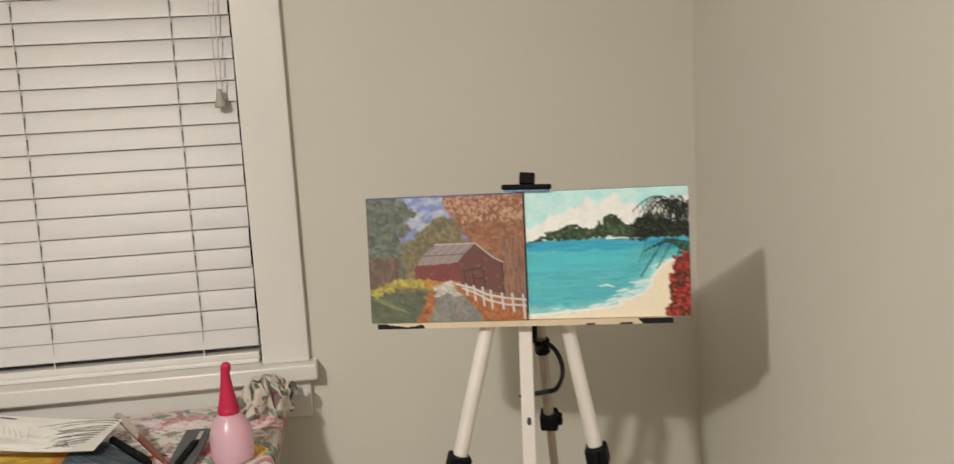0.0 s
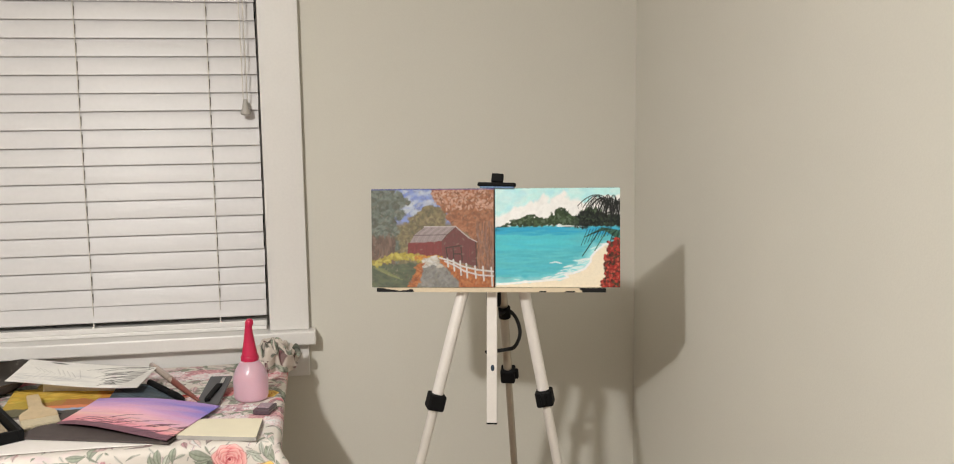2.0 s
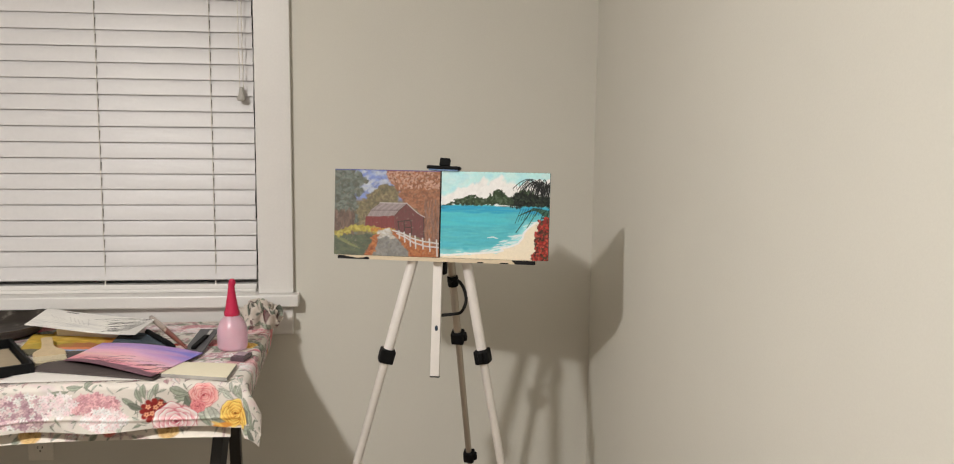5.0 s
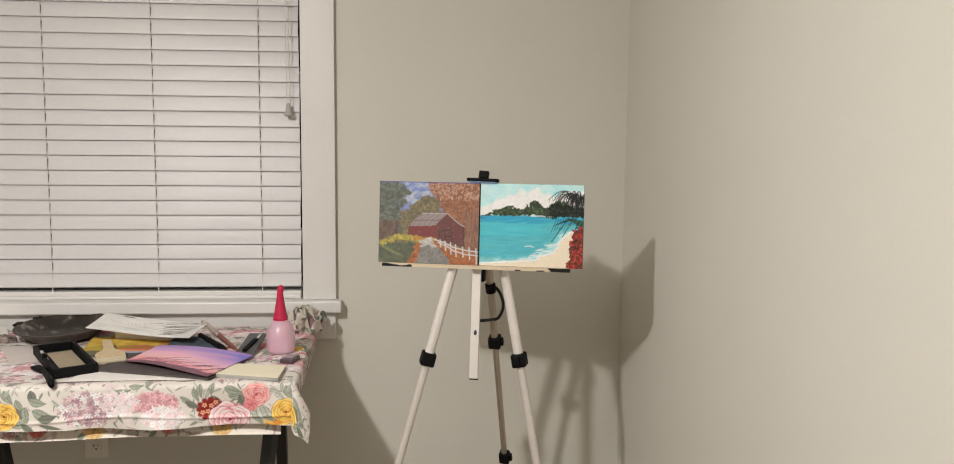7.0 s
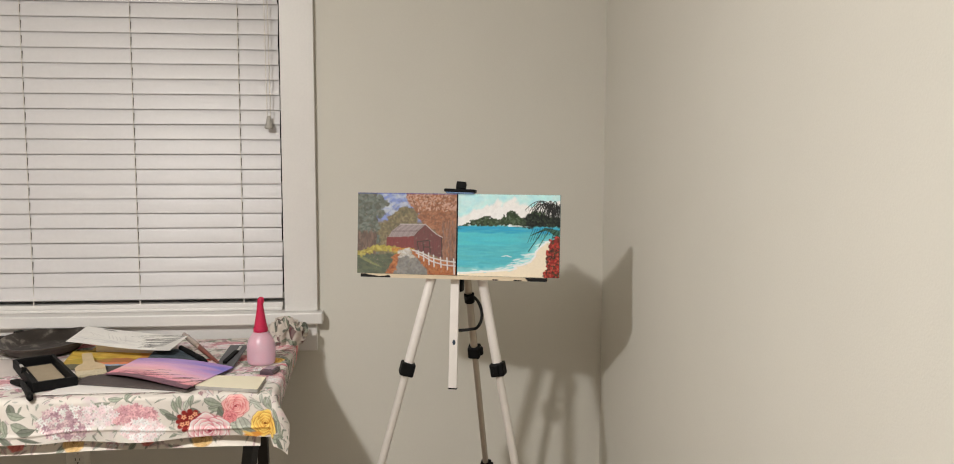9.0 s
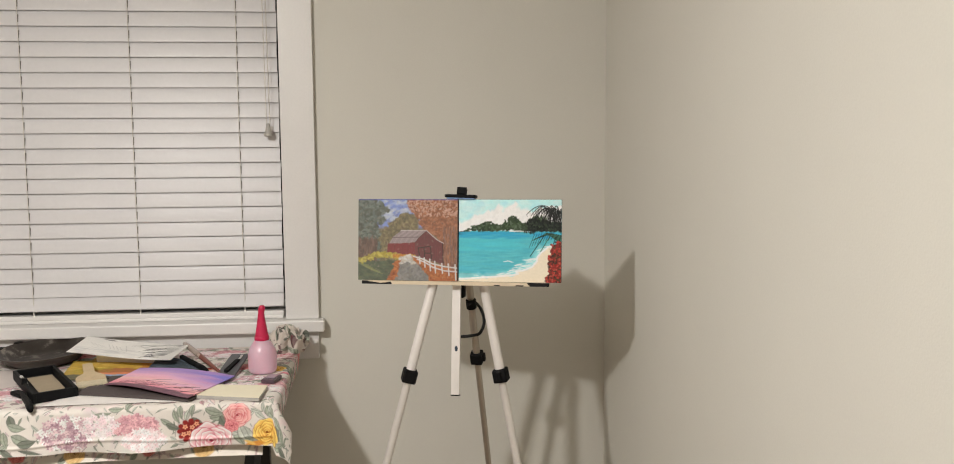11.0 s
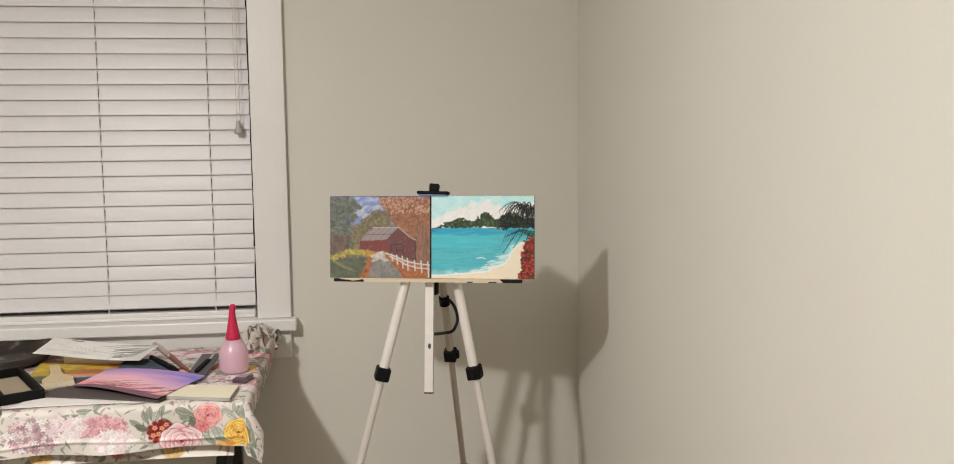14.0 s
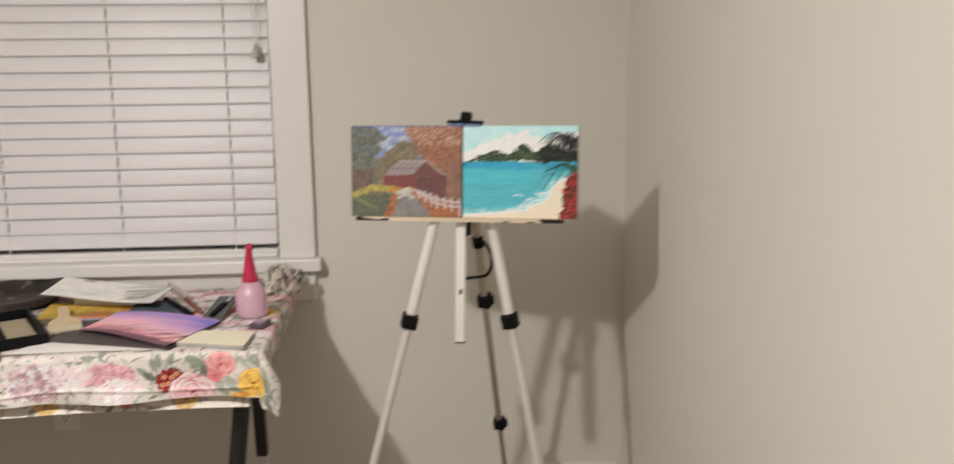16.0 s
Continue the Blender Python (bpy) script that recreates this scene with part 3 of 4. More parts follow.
v2 = s.poly(uv([(.55, .70), (.70, .76), (1.1, .93), (1.1, 1.1), (.78, 1.1), (.66, .86)]), pig(158, 84, 44), soft=0.003, rough=0.003)
s.daubs(330, np.maximum(v1, v2), 0.0018, [pig(178, 100, 52), pig(136, 70, 40), pig(190, 118, 66)], 0.7)
s.line(uv([(.56, .700), (.66, .735), (.74, .785), (.86, .82), (1.0, .84)]), 0.0032, pig(216, 208, 206))
s.line(uv([(.60, .735), (.68, .775), (.76, .835), (.88, .875), (1.0, .885)]), 0.0032, pig(210, 202, 202))
for a, b, c in ((.62, .705, .79), (.67, .72, .83), (.725, .735, .875), (.775, .76, .90), (.845, .785, .905), (.91, .79, .93), (.978, .80, .985)):
    s.line(uv([(a, b), (a + .008, c)]), 0.0034, pig(220, 214, 212))
s.lay((s.grain(0.006) * 0.25 + 0.75), pig(92, 82, 72), 0.16)
s.daubs(700, s.Y > -1, 0.0013, [pig(70, 60, 54), pig(150, 138, 124), pig(104, 92, 84)], 0.22)
s.lay(s.X * 0 + 1, pig(132, 118, 104), .14)
s.c *= 0.84
s.lay(np.clip(1 - s.Y / 0.003, 0, 1), pig(72, 74, 140), 0.9)
canvas("canvas_painting", "small canvas painted with a red barn, autumn trees and white fence", -0.1284, s, EDGE_DARK, -0.005)

# a bay with a beach and palms
s = Sheet(W, Hc, 0.0011, pig(78, 160, 168), 12)
s.poly(uv([(-.1, -.1), (1.1, -.1), (1.1, .42), (-.1, .42)]), pig(168, 206, 226), soft=0.002)
s.daubs(120, s.Y < .2 * Hc, 0.006, [pig(176, 212, 230), pig(152, 196, 220), pig(190, 218, 230)], 0.4, (-.5, .2))
cloud = s.poly(uv([(-.1, .34), (.06, .27), (.14, .19), (.20, .21), (.28, .14), (.33, .16), (.38, .07), (.43, .13), (.50, .08), (.56, .03), (.62, .12), (.72, .16), (.86, .06), (1.1, .10), (1.1, .45), (-.1, .45)]), pig(236, 230, 224), soft=0.006, rough=0.006)
s.daubs(200, cloud, 0.004, [pig(242, 238, 234), pig(226, 222, 222), pig(238, 226, 220)], 0.5, (-1.2, -.2))
s.poly(uv([(-.1, .425), (.05, .405), (.15, .375), (1.1, .375), (1.1, 1.1), (-.1, 1.1)]), pig(78, 160, 168), soft=0.001)
land = s.poly(uv([(-.1, .43), (.07, .375), (.15, .32), (.20, .30), (.24, .285), (.30, .265), (.35, .30), (.42, .305), (.47, .26), (.50, .205), (.57, .20), (.60, .27), (.66, .28), (.72, .22), (.80, .20), (.90, .26), (1.1, .28), (1.1, .385), (.62, .388), (.45, .372), (.30, .388), (.12, .38), (.03, .43)]), pig(50, 62, 42), soft=0.002, rough=0.004, rsize=0.005)
s.daubs(420, land, 0.0016, [pig(66, 82, 56), pig(34, 44, 32), pig(84, 96, 76), pig(44, 56, 36)], 0.7)
s.daubs(110, land * (s.X > .66 * W), 0.002, [pig(22, 26, 24), pig(30, 32, 28)], 0.8)
s.line(uv([(.50, .384), (.60, .380), (.70, .392)]), 0.0022, pig(238, 236, 228))
water = (s.Y > .40 * Hc)
s.daubs(520, water, 0.0020, [pig(78, 162, 170), pig(66, 150, 164), pig(90, 170, 172), pig(72, 156, 170)], 0.45, (-.08, .08), 9)
s.daubs(120, water & (s.Y > .46 * Hc) & (s.Y < .62 * Hc) & (s.X < .6 * W), 0.003, [pig(80, 172, 176), pig(70, 168, 180)], 0.25, (-.06, .06), 8)
s.daubs(120, water & (s.Y > .40 * Hc) & (s.Y < .47 * Hc), 0.002, [pig(44, 140, 172)], 0.4, (-.06, .06), 8)
shallow = s.poly(uv([(-.1, .96), (.25, .93), (.50, .89), (.56, .83), (.62, .78), (.70, .70), (.78, .60), (1.1, .50), (1.1, 1.1), (-.1, 1.1)]), pig(150, 205, 212), 0.8, soft=0.02, rough=0.006)
s.daubs(90, shallow, 0.0016, [pig(225, 236, 234), pig(190, 222, 224)], 0.7, (-.3, .1), 6)
shore = [(-.1, .985), (.10, .972), (.22, .958), (.36, .945), (.52, .925), (.585, .905), (.56, .88), (.63, .865), (.72, .82), (.765, .75), (.77, .70), (.81, .64), (.88, .575), (1.1, .53)]
s.poly(uv(shore + [(1.1, 1.1), (-.1, 1.1)]), pig(228, 197, 174), soft=0.0015, rough=0.0025)
s.line(uv([(a, b - .008) for a, b in shore]), 0.0042, pig(244, 240, 232))
for k in range(12):
    a, b = s.rng.uniform(.40, .74), s.rng.uniform(.70, .88)
    s.line(uv([(a, b), (a + .04, b - .012), (a + .08, b + .004)]), 0.0016, pig(238, 240, 236), 0.7)
s.lay((s.Y > .9 * Hc) * (s.grain(0.02) * .5 + .5), pig(220, 190, 156), 0.15)
for k in range(24):
    # fronds that arch out of the crown at the edge and droop, with hanging leaflets
    t0 = k / 23
    a0, b0 = .99 - .05 * (k % 3), .26 + .03 * (k % 4)
    tx, ty = .68 + .35 * t0 + s.rng.uniform(-.02, .02), .13 + .20 * s.rng.random() + .05 * abs(t0 - .6)
    lift = .02 + .05 * s.rng.random()
    line = [((1 - t) ** 2 * a0 + 2 * t * (1 - t) * ((a0 + tx) / 2 + .02) + t * t * tx, (1 - t) ** 2 * b0 + 2 * t * (1 - t) * (lift - .10) + t * t * ty) for t in np.linspace(0, 1, 13)]
    s.line(uv(line), 0.0017, pig(26, 26, 26))
    for a, b in line[3:]:
        s.line(uv([(a, b), (a - .010 + .02 * s.rng.random(), b + .025 + .035 * s.rng.random())]), 0.0009, pig(30, 32, 30), 0.8)
s.daubs(90, s.poly(uv([(.62, .36), (.68, .26), (.76, .23), (.84, .27), (.92, .26), (1.1, .30), (1.1, .39), (.62, .385)]), pig(34, 38, 34), 0.45, soft=.003, rough=.006), 0.0016, [pig(20, 22, 20), pig(44, 52, 42)], 0.8)
for k in range(16):
    # the green fan below
    t = k / 15
    tx, ty = .70 + .30 * t, .40 + .17 * abs(t - .5) + (.20 if k % 5 == 0 else .02)
    s.line(uv([(.985, .515), ((.985 + tx) / 2 + .01, .40 + .03 * t), (tx, ty)]), 0.0022, pig(*((58, 92, 72) if k % 2 else (30, 48, 40))), 0.9)
for k in range(9):
    t = k / 8
    a, b = .93 - .19 * t, .40 + .02 * t * t
    s.line(uv([(a, b), (a - .03 - .02 * t, b + .08 + .08 * t)]), 0.0013, pig(28, 52, 50), 0.9)
reds = s.poly(uv([(.90, .55), (.95, .52), (1.1, .52), (1.1, 1.1), (.87, 1.1), (.855, .95), (.88, .86), (.865, .76), (.89, .66)]), pig(120, 44, 38), soft=0.002, rough=0.004, rsize=0.006)
s.daubs(260, reds, 0.0021, [pig(160, 50, 42), pig(120, 36, 32), pig(178, 80, 66), pig(66, 44, 34), pig(52, 54, 38), pig(40, 36, 30)], 0.8, long=1.3)
canvas("canvas_painting", "small canvas painted with a turquoise bay, beach and palms", 0.1272, s, EDGE_TEAL)

# ---- the table ----
T = pose(0.0, -0.607, 0, 0, 0, 6.5)
TOPZ = 0.7185
table = thing("folding_table", "folding table on black steel legs under the cloth", "table")
bm = boxed((1.22, 0.585, 0.030), (-0.61, 0.2925, 0.7005), bevel=0.006)
bm.transform(T)
part("tabletop", bm, TABLE, table)


def table_leg(top, split, foot):
    top, split, foot = Vector(top), Vector(split), Vector(foot)
    for name, p, q, w, m in (("leg", top, split, 0.030, STEEL), ("leg_extension", split, foot, 0.023, PALE_TIP)):
        bm = boxed((w, w, (p - q).length), bevel=0.003)
        bm.transform(Matrix.Translation((p + q) / 2) @ (p - q).to_track_quat("Z", "Y").to_matrix().to_4x4())
        part(name, bm, m, table)


table_leg((-0.073, -0.455, 0.686), (-0.0965, -0.515, 0.402), (-0.130, -0.600, 0.0))
table_leg((-0.112, -0.275, 0.686), (-0.117, -0.23, 0.300), (-0.121, -0.190, 0.0))
table_leg((-0.808, -0.500, 0.686), (-0.748, -0.500, 0.30), (-0.700, -0.500, 0.0))
table_leg((-1.080, -0.270, 0.686), (-0.950, -0.260, 0.30), (-0.850, -0.250, 0.0))
part("cross_bar", tube((-0.075, -0.45, 0.670), (-0.112, -0.28, 0.670), 0.010), STEEL, table)
part("cross_bar", tube((-0.806, -0.50, 0.670), (-1.075, -0.27, 0.670), 0.010), STEEL, table)


def rose(s, x, y, r, dark, mid, light):
    """Open petals in rings, each dark at its root and pale at its curled rim."""
    dark, mid, light = np.array(dark), np.array(mid), np.array(light)
    turn = s.rng.uniform(0, 6)
    s.dab(x, y, r * .85, r * .78, 0, dark * .5 + mid * .5, 1, 0.3)
    for ring, (q, m, size) in enumerate(((.60, 6, .50), (.44, 5, .42), (.28, 4, .34), (.14, 3, .25), (.04, 2, .16))):
        for k in range(m):
            a = turn + ring * .7 + 6.283 * k / m + s.rng.uniform(-.3, .3)
            px, py = x + r * q * math.cos(a), y + r * q * .9 * math.sin(a)
            w = s.win(px - r * size * 1.3, px + r * size * 1.3, py - r * size * 1.3, py + r * size * 1.3)
            ex, ey = s.X[w] - px, s.Y[w] - py
            if ex.size == 0:
                continue
            c, n = math.cos(a), math.sin(a)
            u, v = (ex * c + ey * n) / (r * size * .72), (-ex * n + ey * c) / (r * size)
            u = u + .25 * v * v - .1 * np.sin(5 * v + k)
            d = np.hypot(u, v)
            t = np.clip(.5 + .55 * u, 0, 1)[..., None]
            tone = dark * (1 - t) ** 2 + mid * 2 * t * (1 - t) + light * t * t
            mask = np.clip((1 - d) / (s.step * 1.2 / (r * size)) + .5, 0, 1)[..., None]
            edge = np.clip((1.12 - d) / (s.step * 1.2 / (r * size)) + .5, 0, 1)[..., None] * .55
            s.c[w] = s.c[w] * (1 - edge) + (dark * .8 + mid * .2) * edge
            s.c[w] = s.c[w] * (1 - mask) + tone * mask
            rim = np.clip(1 - np.abs(d - .90) / .10, 0, 1)[..., None] * (u > .2)[..., None] * .7
            s.c[w] = s.c[w] * (1 - rim) + np.clip(light * 1.08, 0, .88) * rim
    s.dab(x, y, r * .10, r * .07, .6, dark * .7, 0.9, 0.6)


def leaf(s, x, y, length, wide, ang, col, vein):
    """A pointed leaf, one half lighter, with its midrib."""
    w = s.win(x - length, x + length, y - length, y + length)
    dx, dy = s.X[w] - x, s.Y[w] - y
    if dx.size == 0:
        return
    c, n = math.cos(ang), math.sin(ang)
    u, v = (dx * c + dy * n) / length, -dx * n + dy * c
    v = v + wide * .35 * (u * u - .4)
    edge = wide * np.clip(1 - u * u, 0, 1) * (1 - .35 * u)
    col = np.array(col)
    s.lay((edge - np.abs(v)) / (s.step * 1.1) + .3, col * .58, .85, w)
    s.lay((edge * .82 - np.abs(v)) / (s.step * 1.1) + .3, col * .85 + pig(206, 200, 186) * .15, .9, w)
    s.lay(((edge * .72 - np.abs(v)) / (s.step * 1.4)) * (v > 0), np.clip(col * 1.5, 0, .8), .75, w)
    s.lay(((edge * .9 - np.abs(v)) / (s.step * 1.4)) * (np.sin(u * 14 + np.abs(v) / wide * 3) > .35), vein, .13, w)
    s.lay((.0009 - np.abs(v)) / (s.step * .8) + .4 - 9 * (np.abs(u) > .95), vein, .65, w)


def lilac(s, x, y, rx, ry, cols, n=150):
    """A cluster of four-petalled florets over a darker ground."""
    for k in range(n // 5):
        a, q = s.rng.uniform(0, 6.28), math.sqrt(s.rng.random())
        s.dab(x + rx * q * .9 * math.cos(a), y + ry * q * .9 * math.sin(a), .008, .005, a, np.array(cols[0]) * s.rng.uniform(.9, 1.05), .55, .6)
    for k in range(n):
        a, q = s.rng.uniform(0, 6.28), math.sqrt(s.rng.random()) * s.rng.uniform(.9, 1.12)
        px, py = x + rx * q * math.cos(a), y + ry * q * math.sin(a)
        col = np.array(cols[s.rng.integers(len(cols))]) * s.rng.uniform(.82, 1.08)
        for j in range(4):
            b = j * 1.57 + a
            s.dab(px + .0038 * math.cos(b), py + .0038 * math.sin(b), .0036, .0021, b, col, 0.9, 0.35)
        s.dab(px, py, .0013, .0013, 0, np.array(col) * .6, .8, .5)


GREEN, GREY_GREEN, DEEP = pig(122, 126, 110), pig(156, 156, 144), pig(78, 82, 70)


def bouquet(s, ox, oy, f=1.0, full=True):
    """One repeat of the printed flowers; ox, oy: the yellow rose."""
    for dx, dy, ln, wd, a, c in ((-.235, -.035, .020, .007, .5, 0), (-.215, -.048, .019, .007, 1.2, 0), (-.190, -.050, .018, .007, 1.9, 1), (-.165, -.030, .022, .009, .7, 2), (-.118, -.045, .022, .010, -.3, 0), (-.125, -.010, .024, .010, .9, 1),
                                 (-.045, -.050, .020, .007, -.6, 1), (-.020, -.045, .018, .007, .7, 1), (-.050, .000, .028, .013, .7, 1), (-.070, .010, .026, .012, 1.2, 0), (.030, -.012, .018, .008, 1.2, 2), (.036, .012, .022, .009, -.5, 0), (.004, -.050, .020, .010, 1.0, 0),
                                 (-.385, -.058, .024, .009, -.2, 0), (-.565, -.010, .024, .012, .3, 0), (-.585, -.050, .018, .010, 1.1, 2), (-.545, .022, .028, .005, .2, 2), (-.445, -.040, .018, .006, .8, 1), (-.255, .020, .02, .006, 1.9, 1), (-.27, -.02, .018, .006, -.4, 1)):
        leaf(s, ox + dx * f, oy + dy * f, ln, wd, a, (GREEN, GREY_GREEN, DEEP)[c], DEEP)
    for dx, dy, ln, wd, a, c in ((-.222, -.024, .024, .009, .35, 2), (-.205, -.058, .022, .009, 1.35, 0), (-.178, -.062, .020, .008, 1.9, 0), (-.128, -.058, .026, .013, .35, 0), (-.105, -.030, .022, .012, 1.1, 2), (-.082, -.006, .024, .013, .5, 1),
                                 (-.060, .002, .030, .015, 1.25, 1), (-.040, .016, .024, .012, .2, 0), (-.028, -.056, .018, .006, .2, 1), (-.012, -.062, .018, .005, 1.2, 1), (.002, -.058, .016, .005, 1.9, 1), (.030, -.030, .020, .010, .8, 0), (.045, -.008, .024, .011, 1.3, 0),
                                 (.050, .022, .020, .009, .4, 2), (-.352, -.072, .022, .009, .1, 0), (-.575, -.038, .026, .012, .25, 0), (-.552, .000, .026, .012, -.25, 2), (-.600, -.010, .020, .009, 1.4, 0), (-.530, -.030, .022, .005, .9, 1), (-.250, -.005, .018, .006, 1.2, 1)):
        leaf(s, ox + dx * f, oy + dy * f, ln * .85, wd * .85, a + s.rng.uniform(-.2, .2), (GREEN, GREY_GREEN, DEEP)[c], DEEP)
    lilac(s, ox - .310, oy - .032, .052, .022, [pig(172, 122, 126), pig(186, 136, 140), pig(204, 160, 160)], 190)
    lilac(s, ox - .290, oy + .002, .045, .024, [pig(214, 184, 182), pig(234, 216, 210), pig(224, 198, 194)], 150)
    lilac(s, ox - .465, oy - .018, .060, .040, [pig(176, 144, 148), pig(222, 208, 200), pig(156, 122, 130), pig(204, 178, 176)], 320)
    lilac(s, ox - .390, oy - .030, .040, .030, [pig(222, 200, 196), pig(214, 186, 186)], 60)
    # the dark red cluster with its small peach florets
    s.dab(ox - .182, oy - .012, .027, .025, 0, pig(118, 34, 32), 1, 0.3)
    for k in range(12):
        a = k * .524
        s.dab(ox - .182 + .027 * math.cos(a), oy - .012 + .025 * math.sin(a), .006, .0055, 0, pig(128, 38, 34), 1, .4)
    for dx, dy in ((-.196, -.022), (-.180, -.020), (-.188, -.006), (-.170, -.028), (-.182, .006), (-.168, -.008), (-.200, -.004), (-.172, .006)):
        for k in range(5):
            a = k * 1.257 + dx * 300
            s.dab(ox + dx + .0034 * math.cos(a), oy + dy + .0034 * math.sin(a), .0030, .0022, a, pig(222, 150, 116), 0.95, .4)
        s.dab(ox + dx, oy + dy, .0016, .0016, 0, pig(130, 50, 36), 0.9, .5)
    rose(s, ox - .074, oy - .046, .034, pig(158, 52, 62), pig(204, 112, 112), pig(232, 164, 156))
    rose(s, ox - .088, oy - .020, .018, pig(140, 44, 54), pig(186, 84, 90), pig(220, 140, 138))
    rose(s, ox - .138, oy + .016, .052, pig(164, 56, 78), pig(212, 138, 144), pig(240, 200, 194))
    rose(s, ox - .004, oy - .004, .036, pig(120, 66, 18), pig(198, 130, 46), pig(232, 182, 98))
    s.dab(ox - .034, oy + .026, .024, .007, -.2, pig(188, 122, 44), 0.95, .4)
    s.dab(ox - .046, oy + .023, .014, .004, .3, pig(222, 172, 90), 0.8, .5)
    s.dab(ox + .034, oy + .038, .010, .008, 0, pig(196, 110, 120), 0.9, .6)


cloth_thing = thing("tablecloth", "floral printed cotton tablecloth hanging over the table's edges", "tablecloth")
CW, CH = 1.300, 0.698
s = Sheet(CW, CH, 0.0013, pig(194, 185, 174), 21)
s.lay(s.grain(0.05) * .5 + .5, pig(186, 174, 164), 0.4)
for k in range(260):
    # faint mauve and sage washes between the flowers
    x, y = s.rng.uniform(0, CW), s.rng.uniform(0, CH)
    s.dab(x, y, s.rng.uniform(.010, .030), s.rng.uniform(.006, .014), s.rng.uniform(0, 3.1), [pig(200, 172, 172), pig(188, 186, 174), pig(206, 184, 180), pig(176, 158, 160)][k % 4], .45, .8)
for k in range(1500):
    x, y = s.rng.uniform(0, CW), s.rng.uniform(0, 0.585)
    leaf(s, x, y, s.rng.uniform(.008, .026), s.rng.uniform(.004, .011), s.rng.uniform(0, 3.1), [GREEN, GREY_GREEN, pig(156, 112, 118), pig(186, 150, 148), pig(128, 110, 108), pig(200, 176, 170)][k % 6], DEEP)
for k in range(300):
    x, y = s.rng.uniform(0, CW), s.rng.uniform(0.59, CH)
    leaf(s, x, y, s.rng.uniform(.005, .014), s.rng.uniform(.0015, .004), s.rng.uniform(0, 3.1), [GREY_GREEN, GREEN, pig(206, 180, 178), pig(190, 182, 170)][k % 4], DEEP)
for k in range(46):
    # small mauve and white sprays over the table's top
    x, y = s.rng.uniform(0, CW), s.rng.uniform(0, .56)
    lilac(s, x, y, s.rng.uniform(.025, .055), s.rng.uniform(.015, .035), [[pig(170, 130, 138), pig(226, 208, 202), pig(196, 158, 160)], [pig(150, 112, 116), pig(206, 176, 174)], [pig(150, 150, 138), pig(214, 206, 194)]][k % 3], 60)
for row, shift in ((3, .12), (2, .62), (1, .30)):
    for k in range(3):
        bouquet(s, 1.215 - .646 * k + shift, 0.585 + 0.072 - .185 * row)
for k in range(3):
    bouquet(s, 1.211 - .646 * k, 0.585 + 0.083)
wave, wave2 = s.grain(0.16), s.grain(0.05)


def drape(X, Y):
    p, q = X - 1.22, Y - 0.585
    pp, qq = np.maximum(p, 0), np.maximum(q, 0)
    d = np.hypot(pp, qq)
    dx, dy = pp / np.maximum(d, 1e-9), qq / np.maximum(d, 1e-9)
    r = 0.014
    bend = np.minimum(d / r, math.pi / 2)
    rest = np.maximum(d - r * math.pi / 2, 0)
    corner = np.clip(np.minimum(pp, qq) / 0.02, 0, 1)
    out = r * np.sin(bend) + rest * (0.05 + 0.46 * corner - 0.16 * dx * (1 - corner)) + rest * (1 - 0.6 * dx) * (0.13 * np.sin(X * 21 + 1.0) + 0.12 * wave + 0.05 * wave2)
    down = r * (1 - np.cos(bend)) + rest * (0.985 + 0.10 * corner) + 0.02 * rest * np.sin(X * 9)
    # one crease along the hem's fold
    out = out + 0.0035 * np.exp(-((qq - 0.088 - 0.006 * np.sin(X * 13)) / 0.004) ** 2)
    flat = (d <= 0)
    z = TOPZ - down + np.where(flat, 0.0008 * (wave2 + 1), 0)
    x, y = np.minimum(p, 0) + dx * out, -np.minimum(q, 0) - dy * out
    c, n = math.cos(radians(6.5)), math.sin(radians(6.5))
    return x * c - y * n + 0.0, x * n + y * c - 0.607, z


s.mesh("drape", drape, CLOTH, cloth_thing)
h = Sheet(1.16, 0.066, 0.0024, pig(214, 200, 186), 22)
for k in range(220):
    leaf(h, h.rng.uniform(0, 1.16), h.rng.uniform(.0, .066), h.rng.uniform(.008, .020), h.rng.uniform(.003, .008), h.rng.uniform(0, 3.1), [GREY_GREEN, pig(196, 160, 156), pig(206, 176, 170), GREEN][k % 4], DEEP)
for k in range(4):
    x = 1.02 - .30 * k
    rose(h, x, .046, .026, pig(128, 84, 40), pig(184, 140, 84), pig(214, 178, 124))
    rose(h, x - .13, .040, .022, pig(130, 40, 44), pig(176, 80, 76), pig(210, 130, 120))
    lilac(h, x - .20, .036, .030, .020, [pig(176, 120, 128), pig(226, 206, 200)], 60)
hw = h.grain(0.12)


def hem(X, Y):
    x, y, z = X - 1.19, 0.024 + 0.006 * hw - 0.003 * np.sin(X * 21 + 1.0), 0.646 - Y - 0.004 * np.sin(X * 5.0)
    y = y - 0.012 * (Y / 0.06) ** 3
    c, n = math.cos(radians(6.5)), math.sin(radians(6.5))
    return x * c - y * n + 0.0, x * n + y * c - 0.607, z


h.mesh("inner_hem", hem, CLOTH, cloth_thing, "second fold of the cloth below the hem")

